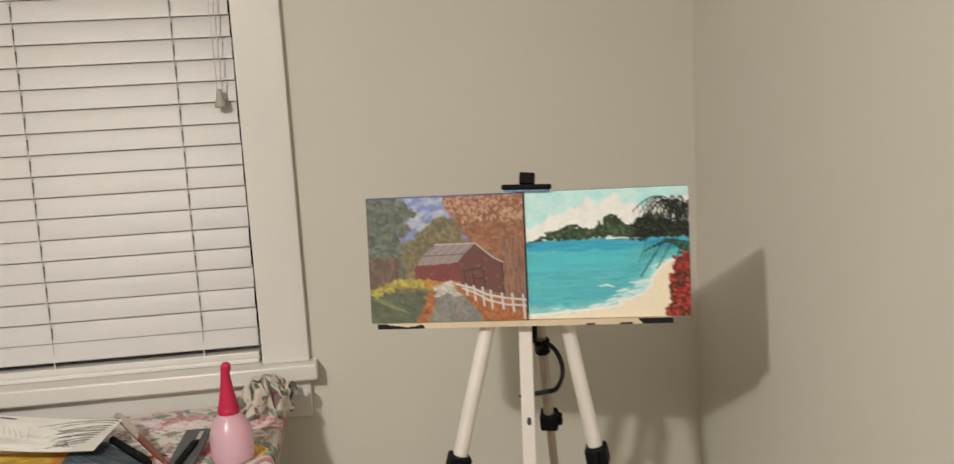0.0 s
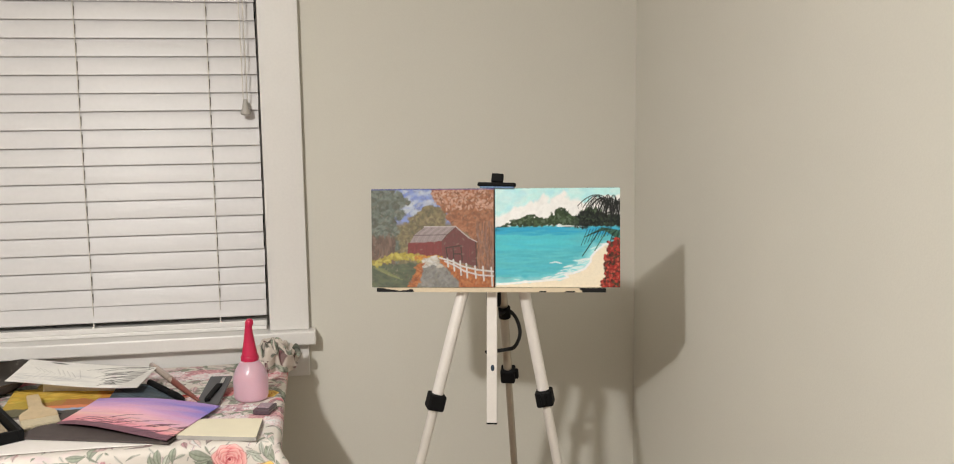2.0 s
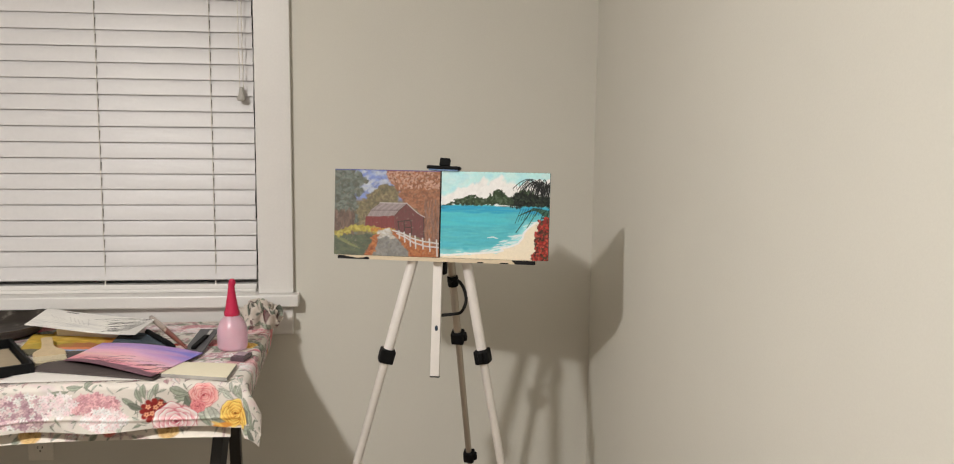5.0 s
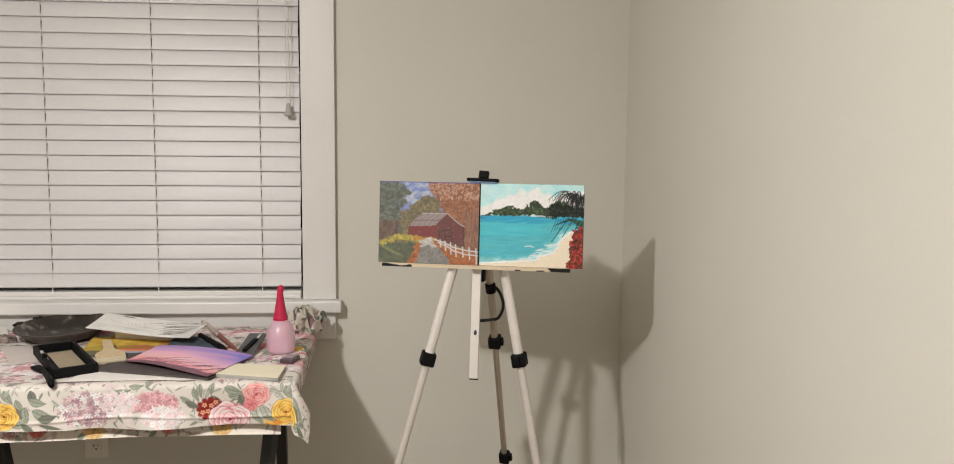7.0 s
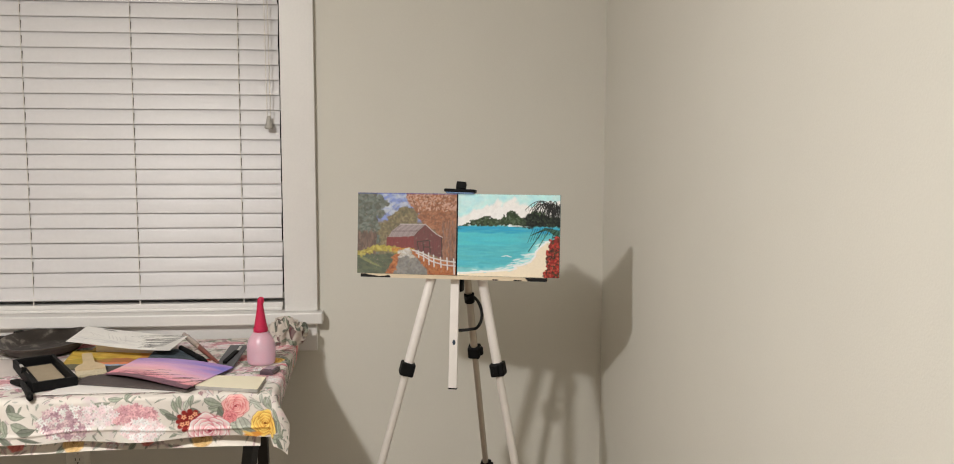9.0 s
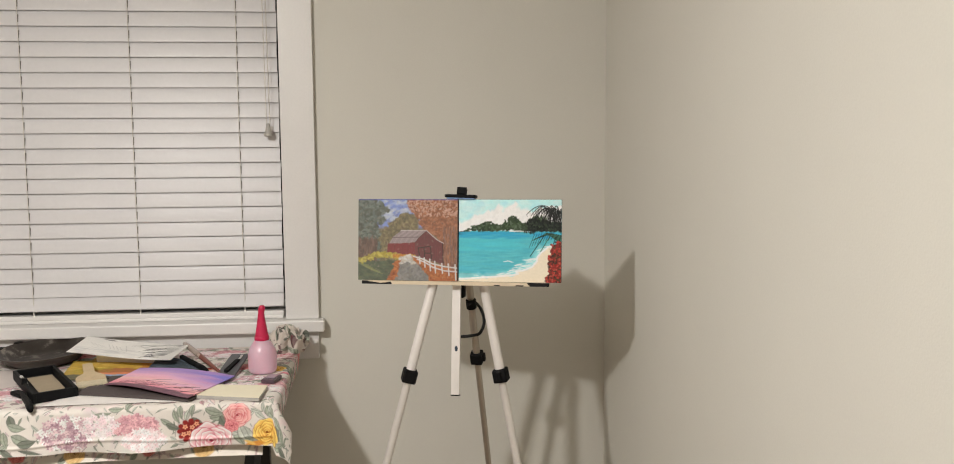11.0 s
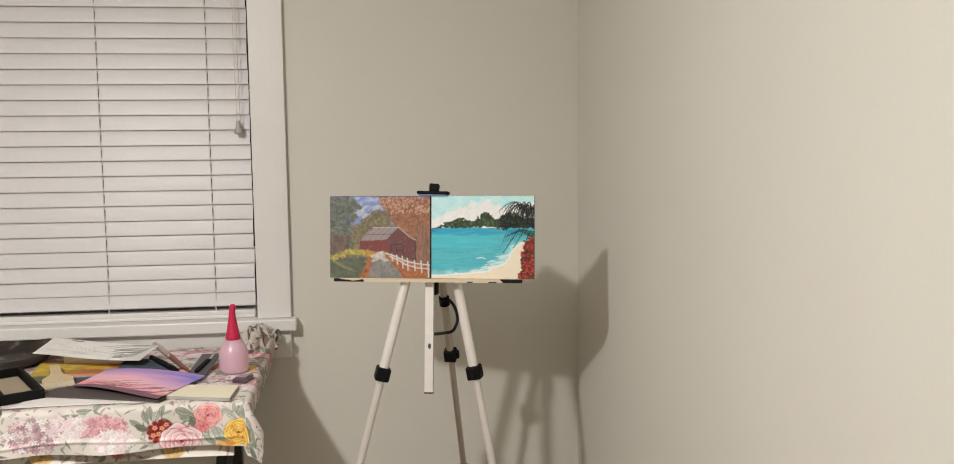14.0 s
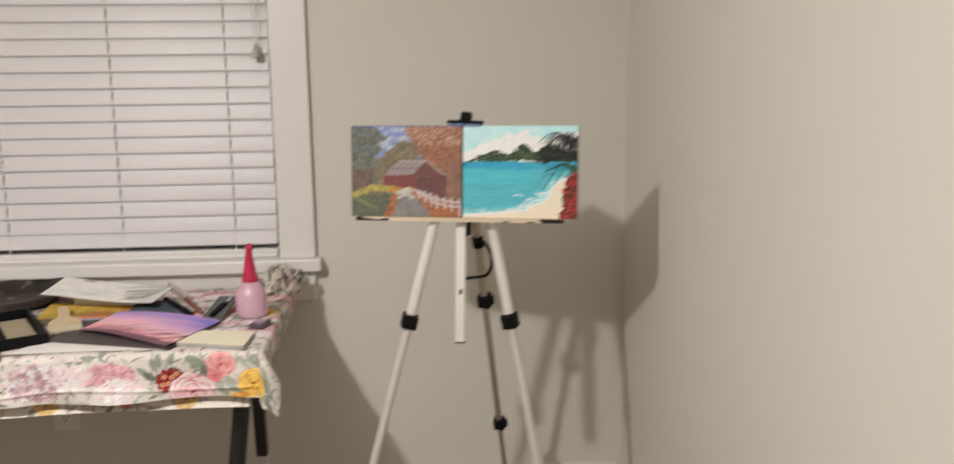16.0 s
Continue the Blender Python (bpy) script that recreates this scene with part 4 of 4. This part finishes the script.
# the cloth bunched up at the back corner; fold shade darkens its ground colour
b = Sheet(0.30, 0.16, 0.0014, pig(178, 166, 154), 23)
for k in range(70):
    leaf(b, b.rng.uniform(0, .3), b.rng.uniform(0, .16), b.rng.uniform(.010, .022), b.rng.uniform(.004, .010), b.rng.uniform(0, 3.1), [DEEP, pig(92, 52, 56), GREEN, pig(58, 56, 48)][k % 4], pig(44, 44, 38))
n1, n2 = b.grain(0.030), b.grain(0.016)


def bunch(X, Y):
    u, v = X / 0.30 * 2 * math.pi, Y / 0.16
    r = 0.050 * np.sin(np.clip(v, 0.02, 1) * math.pi * 0.62) * (1 + (0.26 * np.sin(5 * u + 5 * v) + 0.14 * np.sin(11 * u - 7 * v)) * v) + 0.014 * n1 * np.sin(v * math.pi)
    z = TOPZ - 0.002 + 0.080 * (1 - v) ** 0.8 + 0.022 * n2 * np.sin(v * math.pi)
    return -0.080 + 1.12 * r * np.cos(u), -0.092 + r * np.sin(u), z + 0.003


b.mesh("bunched_corner", bunch, CLOTH, cloth_thing, "crumpled cloth corner pushed against the sill")

# ---- the things on the table ----
def quad(LF, LB, RB, RF, w, h, bulge=0.0, curl=0.0):
    """A sheet laid between four corners, bulging up in its middle."""
    LF, LB, RB, RF = (np.array(p) for p in (LF, LB, RB, RF))

    def shape(X, Y):
        u, v = (X / w)[..., None], (Y / h)[..., None]
        P = (LB * (1 - u) + RB * u) * (1 - v) + (LF * (1 - u) + RF * u) * v
        lift = bulge * np.sin(X / w * math.pi) + curl * (Y / h) ** 3 * np.sin(X / w * 5 + 1)
        return P[..., 0], P[..., 1], P[..., 2] + lift
    return shape


def thicken(ob, t):
    m = ob.modifiers.new("thickness", "SOLIDIFY")
    m.thickness, m.offset = t, -1


def picture_sheet(name, label, category, s, corners, bulge=0.0, curl=0.0, t=0.0012):
    ob = thing(name, label, category)
    face = s.mesh("painted_sheet", quad(*corners, s.w, s.h, bulge, curl), PAINTED, ob)
    thicken(face, t)
    return ob


Z = TOPZ + 0.0020

# white sheet lying in front
ob = thing("paper_sheet", "plain white paper sheet lying under the painted sheets", "paper")
s = Sheet(0.33, 0.13, 0.006, (0.7, 0.7, 0.7), 1)
f = s.mesh("sheet", quad((-.540, -.652, Z + .0015), (-.500, -.510, Z + .0015), (-.200, -.47, Z + .0015), (-.200, -.618, Z + .0015), s.w, s.h, 0.001), PAPER, ob)
thicken(f, 0.0008)

# ochre landscape, lying flat
s = Sheet(0.24, 0.17, 0.0018, pig(170, 140, 62), 31)
s.daubs(200, s.Y < 0.08, 0.005, [pig(196, 160, 66), pig(172, 138, 50), pig(206, 176, 92)], 0.6, (-.3, .3), 3)
s.poly([(.08, .10), (.12, .085), (.17, .08), (.21, .10), (.24, .115), (.24, .13), (.08, .13)], pig(156, 102, 68), soft=.003, rough=.004)
s.poly([(.06, .118), (.24, .122), (.24, .14), (.06, .14)], pig(196, 120, 84), soft=.003, rough=.003)
s.poly([(.05, .136), (.24, .138), (.24, .152), (.05, .15)], pig(128, 146, 172), soft=.003, rough=.003)
s.poly([(-.1, .118), (.10, .13), (.10, .2), (-.1, .2)], pig(96, 90, 70), soft=.004, rough=.004)
s.poly([(.10, .150), (.3, .152), (.3, .2), (.10, .2)], pig(70, 66, 62), soft=.003, rough=.004)
s.poly([(.17, -.1), (.3, -.1), (.3, .12), (.22, .12)], pig(188, 122, 58), 0.8, soft=.01, rough=.006)
for k in range(14):
    a = .01 + .008 * k
    s.line([(a, .07), (a + .02, .09), (a + .012, .115)], .003, pig(150, 138, 58), .7)
picture_sheet("painted_sheet", "painted ochre landscape study on card", "painting", s, ((-.605, -.430, Z + .003), (-.640, -.262, Z + .012), (-.415, -.245, Z + .012), (-.385, -.410, Z + .003)), 0.002, 0, 0.002)

# dark blue-grey study with leaf strokes
s = Sheet(0.16, 0.12, 0.0018, pig(74, 84, 92), 32)
s.daubs(90, s.X > -1, 0.006, [pig(92, 104, 112), pig(56, 62, 68), pig(78, 84, 84)], 0.6, (.2, .9), 4)
for k in range(10):
    s.line([(.01 + .012 * k, .02), (.05 + .011 * k, .06), (.09 + .010 * k, .10)], .006, pig(34, 38, 40), .8, True)
picture_sheet("painted_sheet", "dark slate-blue painted study on paper", "painting", s, ((-.400, -.385, Z + .006), (-.405, -.268, Z + .020), (-.318, -.275, Z + .018), (-.238, -.352, Z + .002)), 0.003, 0.004)

# added board under the purple study, stands for its dark lower band
ob = thing("dark_band_board", "added dark board standing for the purple study's dark lower band", "board")
bm = bmesh.new()
pts = [(-.505, -.565), (-.470, -.425), (-.150, -.400), (-.196, -.628)]
lo = [bm.verts.new((x, y, Z + .0032)) for x, y in pts]
hi = [bm.verts.new((x, y, Z + .0072)) for x, y in pts]
bm.faces.new(lo)
bm.faces.new(hi[::-1])
for k in range(4):
    bm.faces.new((lo[k], hi[k], hi[(k + 1) % 4], lo[(k + 1) % 4]))
bmesh.ops.recalc_face_normals(bm, faces=bm.faces)
part("board", bm, DARK_BOARD, ob)

# purple dusk with grass
s = Sheet(0.30, 0.20, 0.0014, pig(190, 140, 175), 33)
u, v = s.X / s.w, s.Y / s.h
for c0, lo_ in ((pig(128, 116, 178), .0), (pig(178, 140, 178), .14), (pig(212, 160, 176), .32), (pig(224, 168, 160), .52), (pig(206, 130, 136), .72)):
    s.lay(np.clip((v + .16 * (1 - u) - lo_) / .20, 0, 1), c0)
s.lay(np.clip((u - .45) / .5, 0, 1) * np.clip(.75 - v, 0, .6) / .6, pig(104, 104, 176), .85)
s.daubs(120, v > -1, 0.006, [pig(214, 160, 168), pig(176, 130, 176), pig(196, 128, 150)], 0.16, (-.1, .1), 6)
for k in range(30):
    a = s.rng.uniform(.03, .29)
    b = s.rng.uniform(.70, .98) * s.h
    ln = s.rng.uniform(.02, .055)
    s.line([(a, b), (a + ln * .6, b - ln * .45), (a + ln * 1.25, b - ln * .62)], s.rng.uniform(.0022, .0046), pig(78, 40, 50), .9, True)
s.lay(np.clip((v - .88 - .03 * s.grain(.03)) / .03, 0, 1), pig(84, 62, 72), .9)
picture_sheet("painted_sheet", "painted purple and pink dusk study with grass", "painting", s, ((-.450, -.505, Z + .010), (-.420, -.352, Z + .015), (-.143, -.418, Z + .009), (-.197, -.632, Z + .014)), 0.008, 0.003, 0.0016)

# the paint pan
PANMAT, nt, bs = nodes_of("paint_crusted_pan")
co, no, rp = nt.nodes.new("ShaderNodeTexCoord"), nt.nodes.new("ShaderNodeTexNoise"), nt.nodes.new("ShaderNodeValToRGB")
no.inputs["Scale"].default_value, no.inputs["Detail"].default_value, no.inputs["Roughness"].default_value = 22.0, 8.0, 0.65
rp.color_ramp.elements[0].position, rp.color_ramp.elements[0].color = 0.46, (0.022, 0.016, 0.012, 1)
rp.color_ramp.elements[1].position, rp.color_ramp.elements[1].color = 0.70, (0.30, 0.27, 0.23, 1)
el = rp.color_ramp.elements.new(0.55)
el.color = (0.034, 0.026, 0.021, 1)
nt.links.new(co.outputs["Object"], no.inputs["Vector"])
nt.links.new(no.outputs["Fac"], rp.inputs["Fac"])
nt.links.new(rp.outputs["Color"], bs.inputs["Base Color"])
bs.inputs["Roughness"].default_value = 0.5
bp = nt.nodes.new("ShaderNodeBump")
bp.inputs["Strength"].default_value = 0.4
bp.inputs["Distance"].default_value = 0.003
nt.links.new(no.outputs["Fac"], bp.inputs["Height"])
nt.links.new(bp.outputs["Normal"], bs.inputs["Normal"])
PAN_OUT = surface("worn_tin", (0.085, 0.065, 0.055), 0.5, vary=0.35, scale=30.0)
pan = thing("paint_pan", "round dark metal pan crusted with dried paint", "pan", (-0.752, -0.205, Z))
pan.matrix_basis = pose(-0.745, -0.213, Z + 0.003, 2.5, -1.0, 0)
part("bowl_inside", turned([(0, 0.0035), (0.082, 0.004), (0.096, 0.009), (0.122, 0.034), (0.130, 0.0355)], 56), PANMAT, pan, smooth=True)
part("bowl", turned([(0.130, 0.0352), (0.131, 0.032), (0.124, 0.0315), (0.112, 0.020), (0.092, 0.001), (0.085, 0.0), (0, 0.0)], 56), PAN_OUT, pan, smooth=True)
part("lug", boxed((0.022, 0.034, 0.006), (-0.136, 0.01, 0.033), (0, 0, 8), bevel=0.002), BLACK, pan)
part("lug", boxed((0.018, 0.026, 0.006), (-0.112, 0.075, 0.034), (0, 0, -32), bevel=0.002), BLACK, pan)

# white drawing of bare branches, propped on the pan's rim
s = Sheet(0.30, 0.16, 0.0014, pig(214, 205, 196), 34)
s.lay(s.grain(.05, .4) * .5 + .5, pig(196, 190, 184), .5)
s.daubs(40, (s.Y > .09) & (s.X < .2), .004, [pig(188, 182, 176), pig(170, 166, 164)], .3, (-.2, .2), 5)
s.dab(.075, .012, .020, .004, .1, pig(40, 38, 36), .9, .4)
for k in range(10):
    # branches that sweep in from the end, fork and droop
    j1, j2, j3 = s.rng.uniform(-.012, .012, 3)
    p0, p1, p2 = (.294 - .003 * k, .010 + .012 * k), (.250 + j1 - .006 * k, .000 + .016 * k + j2), (.165 + .010 * k + 2 * j3, .045 + .010 * k + j1)
    pts = [tuple((1 - t) ** 2 * p0[i] + 2 * t * (1 - t) * p1[i] + t * t * p2[i] for i in (0, 1)) for t in np.linspace(0, 1, 9)]
    s.line(pts, s.rng.uniform(.003, .007), pig(26, 24, 24), .97, True)
    for q in (3, 5, 6):
        c, d = s.rng.uniform(.012, .034), s.rng.uniform(-.010, .034)
        s.line([pts[q], (pts[q][0] - .6 * c, pts[q][1] + .3 * d), (pts[q][0] - c, pts[q][1] + d)], s.rng.uniform(.0014, .003), pig(40, 37, 37), .9, True)
for k in range(9):
    a = .03 + .013 * k
    s.line([(a, .05 + .006 * (k % 4)), (a + .02, .075 + .004 * k), (a + .008, .125)], .0012, pig(120, 114, 110), .55, True)
s.poly([(.255, .06), (.31, .03), (.31, .17), (.245, .17)], pig(120, 116, 112), .25, soft=.012, rough=.006)
picture_sheet("drawing_sheet", "white sheet with an ink drawing of bare branches", "drawing", s, ((-.628, -.330, .7745), (-.632, -.190, .788), (-.332, -.215, .765), (-.338, -.347, .7565)), -0.003, 0.002)
# made-up block, hidden below the drawing to hold it up
ob = thing("drawing_prop", "added hidden block that props up the drawing", "paper")
part("prop_block", boxed((0.20, 0.090, 0.032), (-.470, -.235, Z + .0175), (0, 0, -2), bevel=0.003), PAPER, ob)

# black tray with card and binder clip
box = thing("black_tray", "open black cardboard tray with a brown card inside", "tray", (-0.610, -0.489, Z), 36.7)
part("base", boxed((0.096, 0.272, 0.003), (0, 0, 0.0016)), BLACK, box)
for x, y, w, d in ((-0.0465, 0, 0.009, 0.278), (0.0465, 0, 0.009, 0.278), (0, -0.1345, 0.084, 0.009), (0, 0.1345, 0.084, 0.009)):
    part("side", boxed((w, d, 0.024), (x, y, 0.0122), bevel=0.0012), BLACK, box)
card = thing("brown_card", "plain brown cardboard piece lying in the black tray", "card", (-0.618, -0.466, Z + 0.0034), 36.7)
part("card", boxed((0.060, 0.175, 0.002), (0, 0, 0.001)), CARD, card)
clip = thing("binder_clip", "black binder clip with bright steel lip on the tray", "clip", (-0.648, -0.518, Z + 0.004), 126.7)
bm = boxed((0.022, 0.011, 0.016), (0, 0, 0.022), (12, 0, 0), bevel=0.002)
part("body", bm, BLACK, clip)
part("lip", boxed((0.023, 0.007, 0.005), (0, 0.003, 0.0325), (12, 0, 0), bevel=0.0015), CHROME, clip)
part("lever", sweep([(-0.009, -0.006, 0.02), (-0.011, -0.012, 0.006), (0.011, -0.012, 0.006), (0.009, -0.006, 0.02)], 0.0012, 8), CHROME, clip)
knife = thing("palette_knife", "short black plastic scraper handle at the table's edge", "scraper")
bm = sweep(glide([(-.632, -.562, Z + .008), (-.604, -.602, Z + .010), (-.566, -.655, Z + .010), (-.540, -.694, Z + .006)], 4), [0.004, 0.0045, 0.005, 0.0055, 0.006, 0.0065, 0.007, 0.0072, 0.0075, 0.0078, 0.0078, 0.0075, 0.006], 12, 1.3)
part("handle", bm, BLACK, knife, smooth=True)
part("blade", boxed((0.052, 0.022, 0.010), (-.634, -.566, Z + .0068), (0, 0, -36), bevel=0.003), BLACK, knife)

# hake brush
hake = thing("hake_brush", "flat wooden hake brush with pale bristles", "brush")
M = pose(-.5280, -.415, Z + .0165, 5.5, 0, 28)
bm = bmesh.new()
prof = [(-.0125, .075), (-.0135, .035), (-.013, .012), (-.0165, -.006), (-.030, -.022), (-.036, -.034), (-.036, -.062)]
outline = prof + [(-a, b) for a, b in prof[::-1]]
v0 = [bm.verts.new((x, y, -.0045)) for x, y in outline]
v1 = [bm.verts.new((x, y, .0045)) for x, y in outline]
bm.faces.new(v0[::-1])
bm.faces.new(v1)
for k in range(len(outline)):
    j = (k + 1) % len(outline)
    bm.faces.new((v0[k], v0[j], v1[j], v1[k]))
bmesh.ops.recalc_face_normals(bm, faces=bm.faces)
bmesh.ops.bevel(bm, geom=list(bm.edges), offset=0.0014, segments=2, affect="EDGES")
bm.transform(M)
part("handle", bm, HAKE_WOOD, hake)
bm = bmesh.new()
br = random.Random(7)
for k in range(90):
    x = -.035 + .070 * k / 89
    y1 = -.098 - br.uniform(0, .007)
    tube((x, -.060, br.uniform(-.003, .003)), (x * 1.06 + br.uniform(-.002, .002), y1, br.uniform(-.006, .001)), 0.0011, 0.0004, 5, bm)
boxed((0.070, 0.034, 0.006), (0, -.077, 0), bm=bm)
bm.transform(M)
part("bristles", bm, BRISTLE, hake, "soft cream goat-hair bristles")

# reddish brush leaning off the drawing
rb = thing("paint_brush", "slim paint brush with a red-brown lacquered handle", "brush")
a, b = Vector((-.345, -.196, .7620)), Vector((-.196, -.378, Z + .0085))
d = (b - a)
part("handle", sweep([a + d * t for t in (.22, .40, .6, .85, 1.0)], [.0070, .0074, .0070, .0050, .0028], 12), HANDLE, rb, smooth=True)
part("ferrule", tube(a + d * .02, a + d * .24, .0060, .0068, 14), FERRULE, rb)
part("sleeve", sweep([a + d * t for t in (-.05, .05, .22, .36, .46)], [.0066, .0082, .0086, .0084, .0078], 14, 0.9), SLEEVE, rb, "clear plastic sleeve over the bristles", smooth=True)
part("tuft", tube(a - d * .06, a + d * .03, .0030, .0058, 10), surface("grey_bristle", (.30, .27, .25), .9), rb)

# black pen lying across the slate study
pen = thing("marker_pen", "slim black pen with a tapered cap lying on the papers", "pen")
a, b = Vector((-.335, -.268, Z + .0235)), Vector((-.232, -.362, Z + .0075))
d = b - a
part("barrel", sweep([a + d * t for t in (0, .3, .62)], [.0072, .0074, .0072], 14), BLACK, pen, smooth=True)
part("cap", sweep([a + d * t for t in (.60, .80, .95, 1.0)], [.0080, .0078, .0050, .0022], 14), BLACK, pen, smooth=True)

# grey plastic card with a black sliding catch
gc = thing("plastic_scraper", "dark grey plastic scraper with a black sliding catch", "scraper")
G = Matrix.Translation((-.175, -.328, Z + .0145)) @ Euler((radians(9), 0, radians(-1))).to_matrix().to_4x4()
bm = boxed((0.050, 0.150, 0.005), bevel=0.0012)
bm.transform(G)
part("plate", bm, SLATE, gc)
bm = boxed((0.014, 0.075, 0.006), (0.002, -0.012, 0.0055), (0, 0, -8), bevel=0.0025)
bm.transform(G)
part("catch", bm, BLACK, gc)
bm = boxed((0.012, 0.016, 0.009), (-0.002, -0.050, 0.0065), bevel=0.003)
bm.transform(G)
part("knob", bm, BLACK, gc)
bm = boxed((0.008, 0.03, 0.004), (0.010, 0.045, 0.0045), bevel=0.001)
bm.transform(G)
part("hook", bm, CHROME, gc)

# cream pad
pad = thing("note_pad", "small cream paper pad with a grey edge", "pad")
for z0_, z1_, m, nm, lb in ((Z + .0002, Z + .0080, PAD_SIDE, "page_block", ""), (Z + .0082, Z + .0092, PAD, "top_sheet", "cream top sheet")):
    bm = bmesh.new()
    pts = [(-.197, -.592), (-.176, -.500), (-.036, -.512), (-.030, -.622)]
    lo = [bm.verts.new((x, y, z0_)) for x, y in pts]
    hi = [bm.verts.new((x, y, z1_)) for x, y in pts]
    bm.faces.new(lo)
    bm.faces.new(hi)
    for k in range(4):
        bm.faces.new((lo[k], hi[k], hi[(k + 1) % 4], lo[(k + 1) % 4]))
    bmesh.ops.recalc_face_normals(bm, faces=bm.faces)
    part(nm, bm, m, pad, lb)

# small sharpener box
sb = thing("pencil_sharpener", "small smoked plastic sharpener box", "sharpener", (-.043, -.440, Z), -10.0)
part("body", boxed((0.036, 0.052, 0.011), (0, 0, 0.0056), bevel=0.002), SHARP, sb)
part("top_plate", boxed((0.026, 0.030, 0.0022), (0, 0.004, 0.0122), bevel=0.0008), SHARP_TOP, sb)

# pink squeeze bottle
bt = thing("squeeze_bottle", "translucent pink squeeze bottle with a bent magenta nozzle", "bottle", (-.089, -.345, Z))
part("body", turned([(0, 0.0), (0.030, 0.0), (0.0355, 0.003), (0.0378, 0.010), (0.0384, 0.042), (0.0376, 0.053), (0.0348, 0.063), (0.0300, 0.073), (0.0240, 0.082), (0.0190, 0.0885), (0.0165, 0.090), (0, 0.090)], 48), BOTTLE, bt, smooth=True)
nozzle = part("nozzle", turned([(0.0172, 0.0880), (0.0180, 0.0895), (0.0178, 0.101), (0.0168, 0.106), (0.0146, 0.118), (0.0118, 0.135), (0.0092, 0.152), (0.0086, 0.160)], 28), CAP, bt, "magenta screw cap and nozzle", smooth=True)
part("tip", sweep(glide([(0, 0, .157), (0.0004, 0, .165), (0.0022, 0, .174), (0.0038, 0, .183)], 4), [.0088, .0086, .0083, .0081, .0082, .0086, .0090, .0092, .0091, .0088, .0082, .0070, .0042], 16), CAP, nozzle, smooth=True)
part("collar", turned([(0.0190, 0.0885), (0.0197, 0.090), (0.0197, 0.0985), (0.0188, 0.100)], 28), CAP, bt, smooth=True)

# papers at the table's far side
ob = thing("paper_sheet", "white paper sheet lying by the pan", "paper")
s = Sheet(0.2, 0.15, 0.008, (.7, .7, .7), 2)
thicken(s.mesh("sheet", quad((-1.03, -.275, Z + .001), (-1.075, -.140, Z + .002), (-.960, -.128, Z + .010), (-.905, -.215, Z + .001), s.w, s.h, .002), PAPER, ob), .0008)
ob = thing("paper_sheet", "soft grey paper towel sheet beside the black tray", "paper")
s = Sheet(0.16, 0.15, 0.006, (.7, .7, .7), 3)
thicken(s.mesh("sheet", quad((-.735, -.515, Z), (-.862, -.337, Z), (-.792, -.306, Z), (-.690, -.470, Z), s.w, s.h, .0005), GREY_PAPER, ob), .0008)

# taupe paint rag, folded and rumpled
rag = thing("paint_rag", "rumpled taupe paint rag lying beside the pan", "rag")
s = Sheet(0.13, 0.09, 0.0022, pig(132, 116, 106), 41)
s.lay(s.grain(.02) * .5 + .5, pig(92, 80, 74), .5)
s.daubs(40, s.X > -1, .004, [pig(166, 152, 142), pig(76, 64, 60)], .5, (0, 3), 3)
g1, g2 = s.grain(.030), s.grain(.012)


def rumple(X, Y):
    u, v = X / .13, Y / .09
    edge = np.clip(np.minimum(np.minimum(u, 1 - u), np.minimum(v, 1 - v)) * 7, 0, 1)
    up = edge * (.010 + .008 * g1 + .003 * g2)
    c, n = math.cos(-.55), math.sin(-.55)
    x, y = X - .065 + .006 * g1, Y - .045 + .006 * g2
    return -.918 + x * c - y * n, -.262 - x * n * .4 - y * c, Z + .001 + up


thicken(s.mesh("cloth", rumple, CLOTH, rag), .0012)
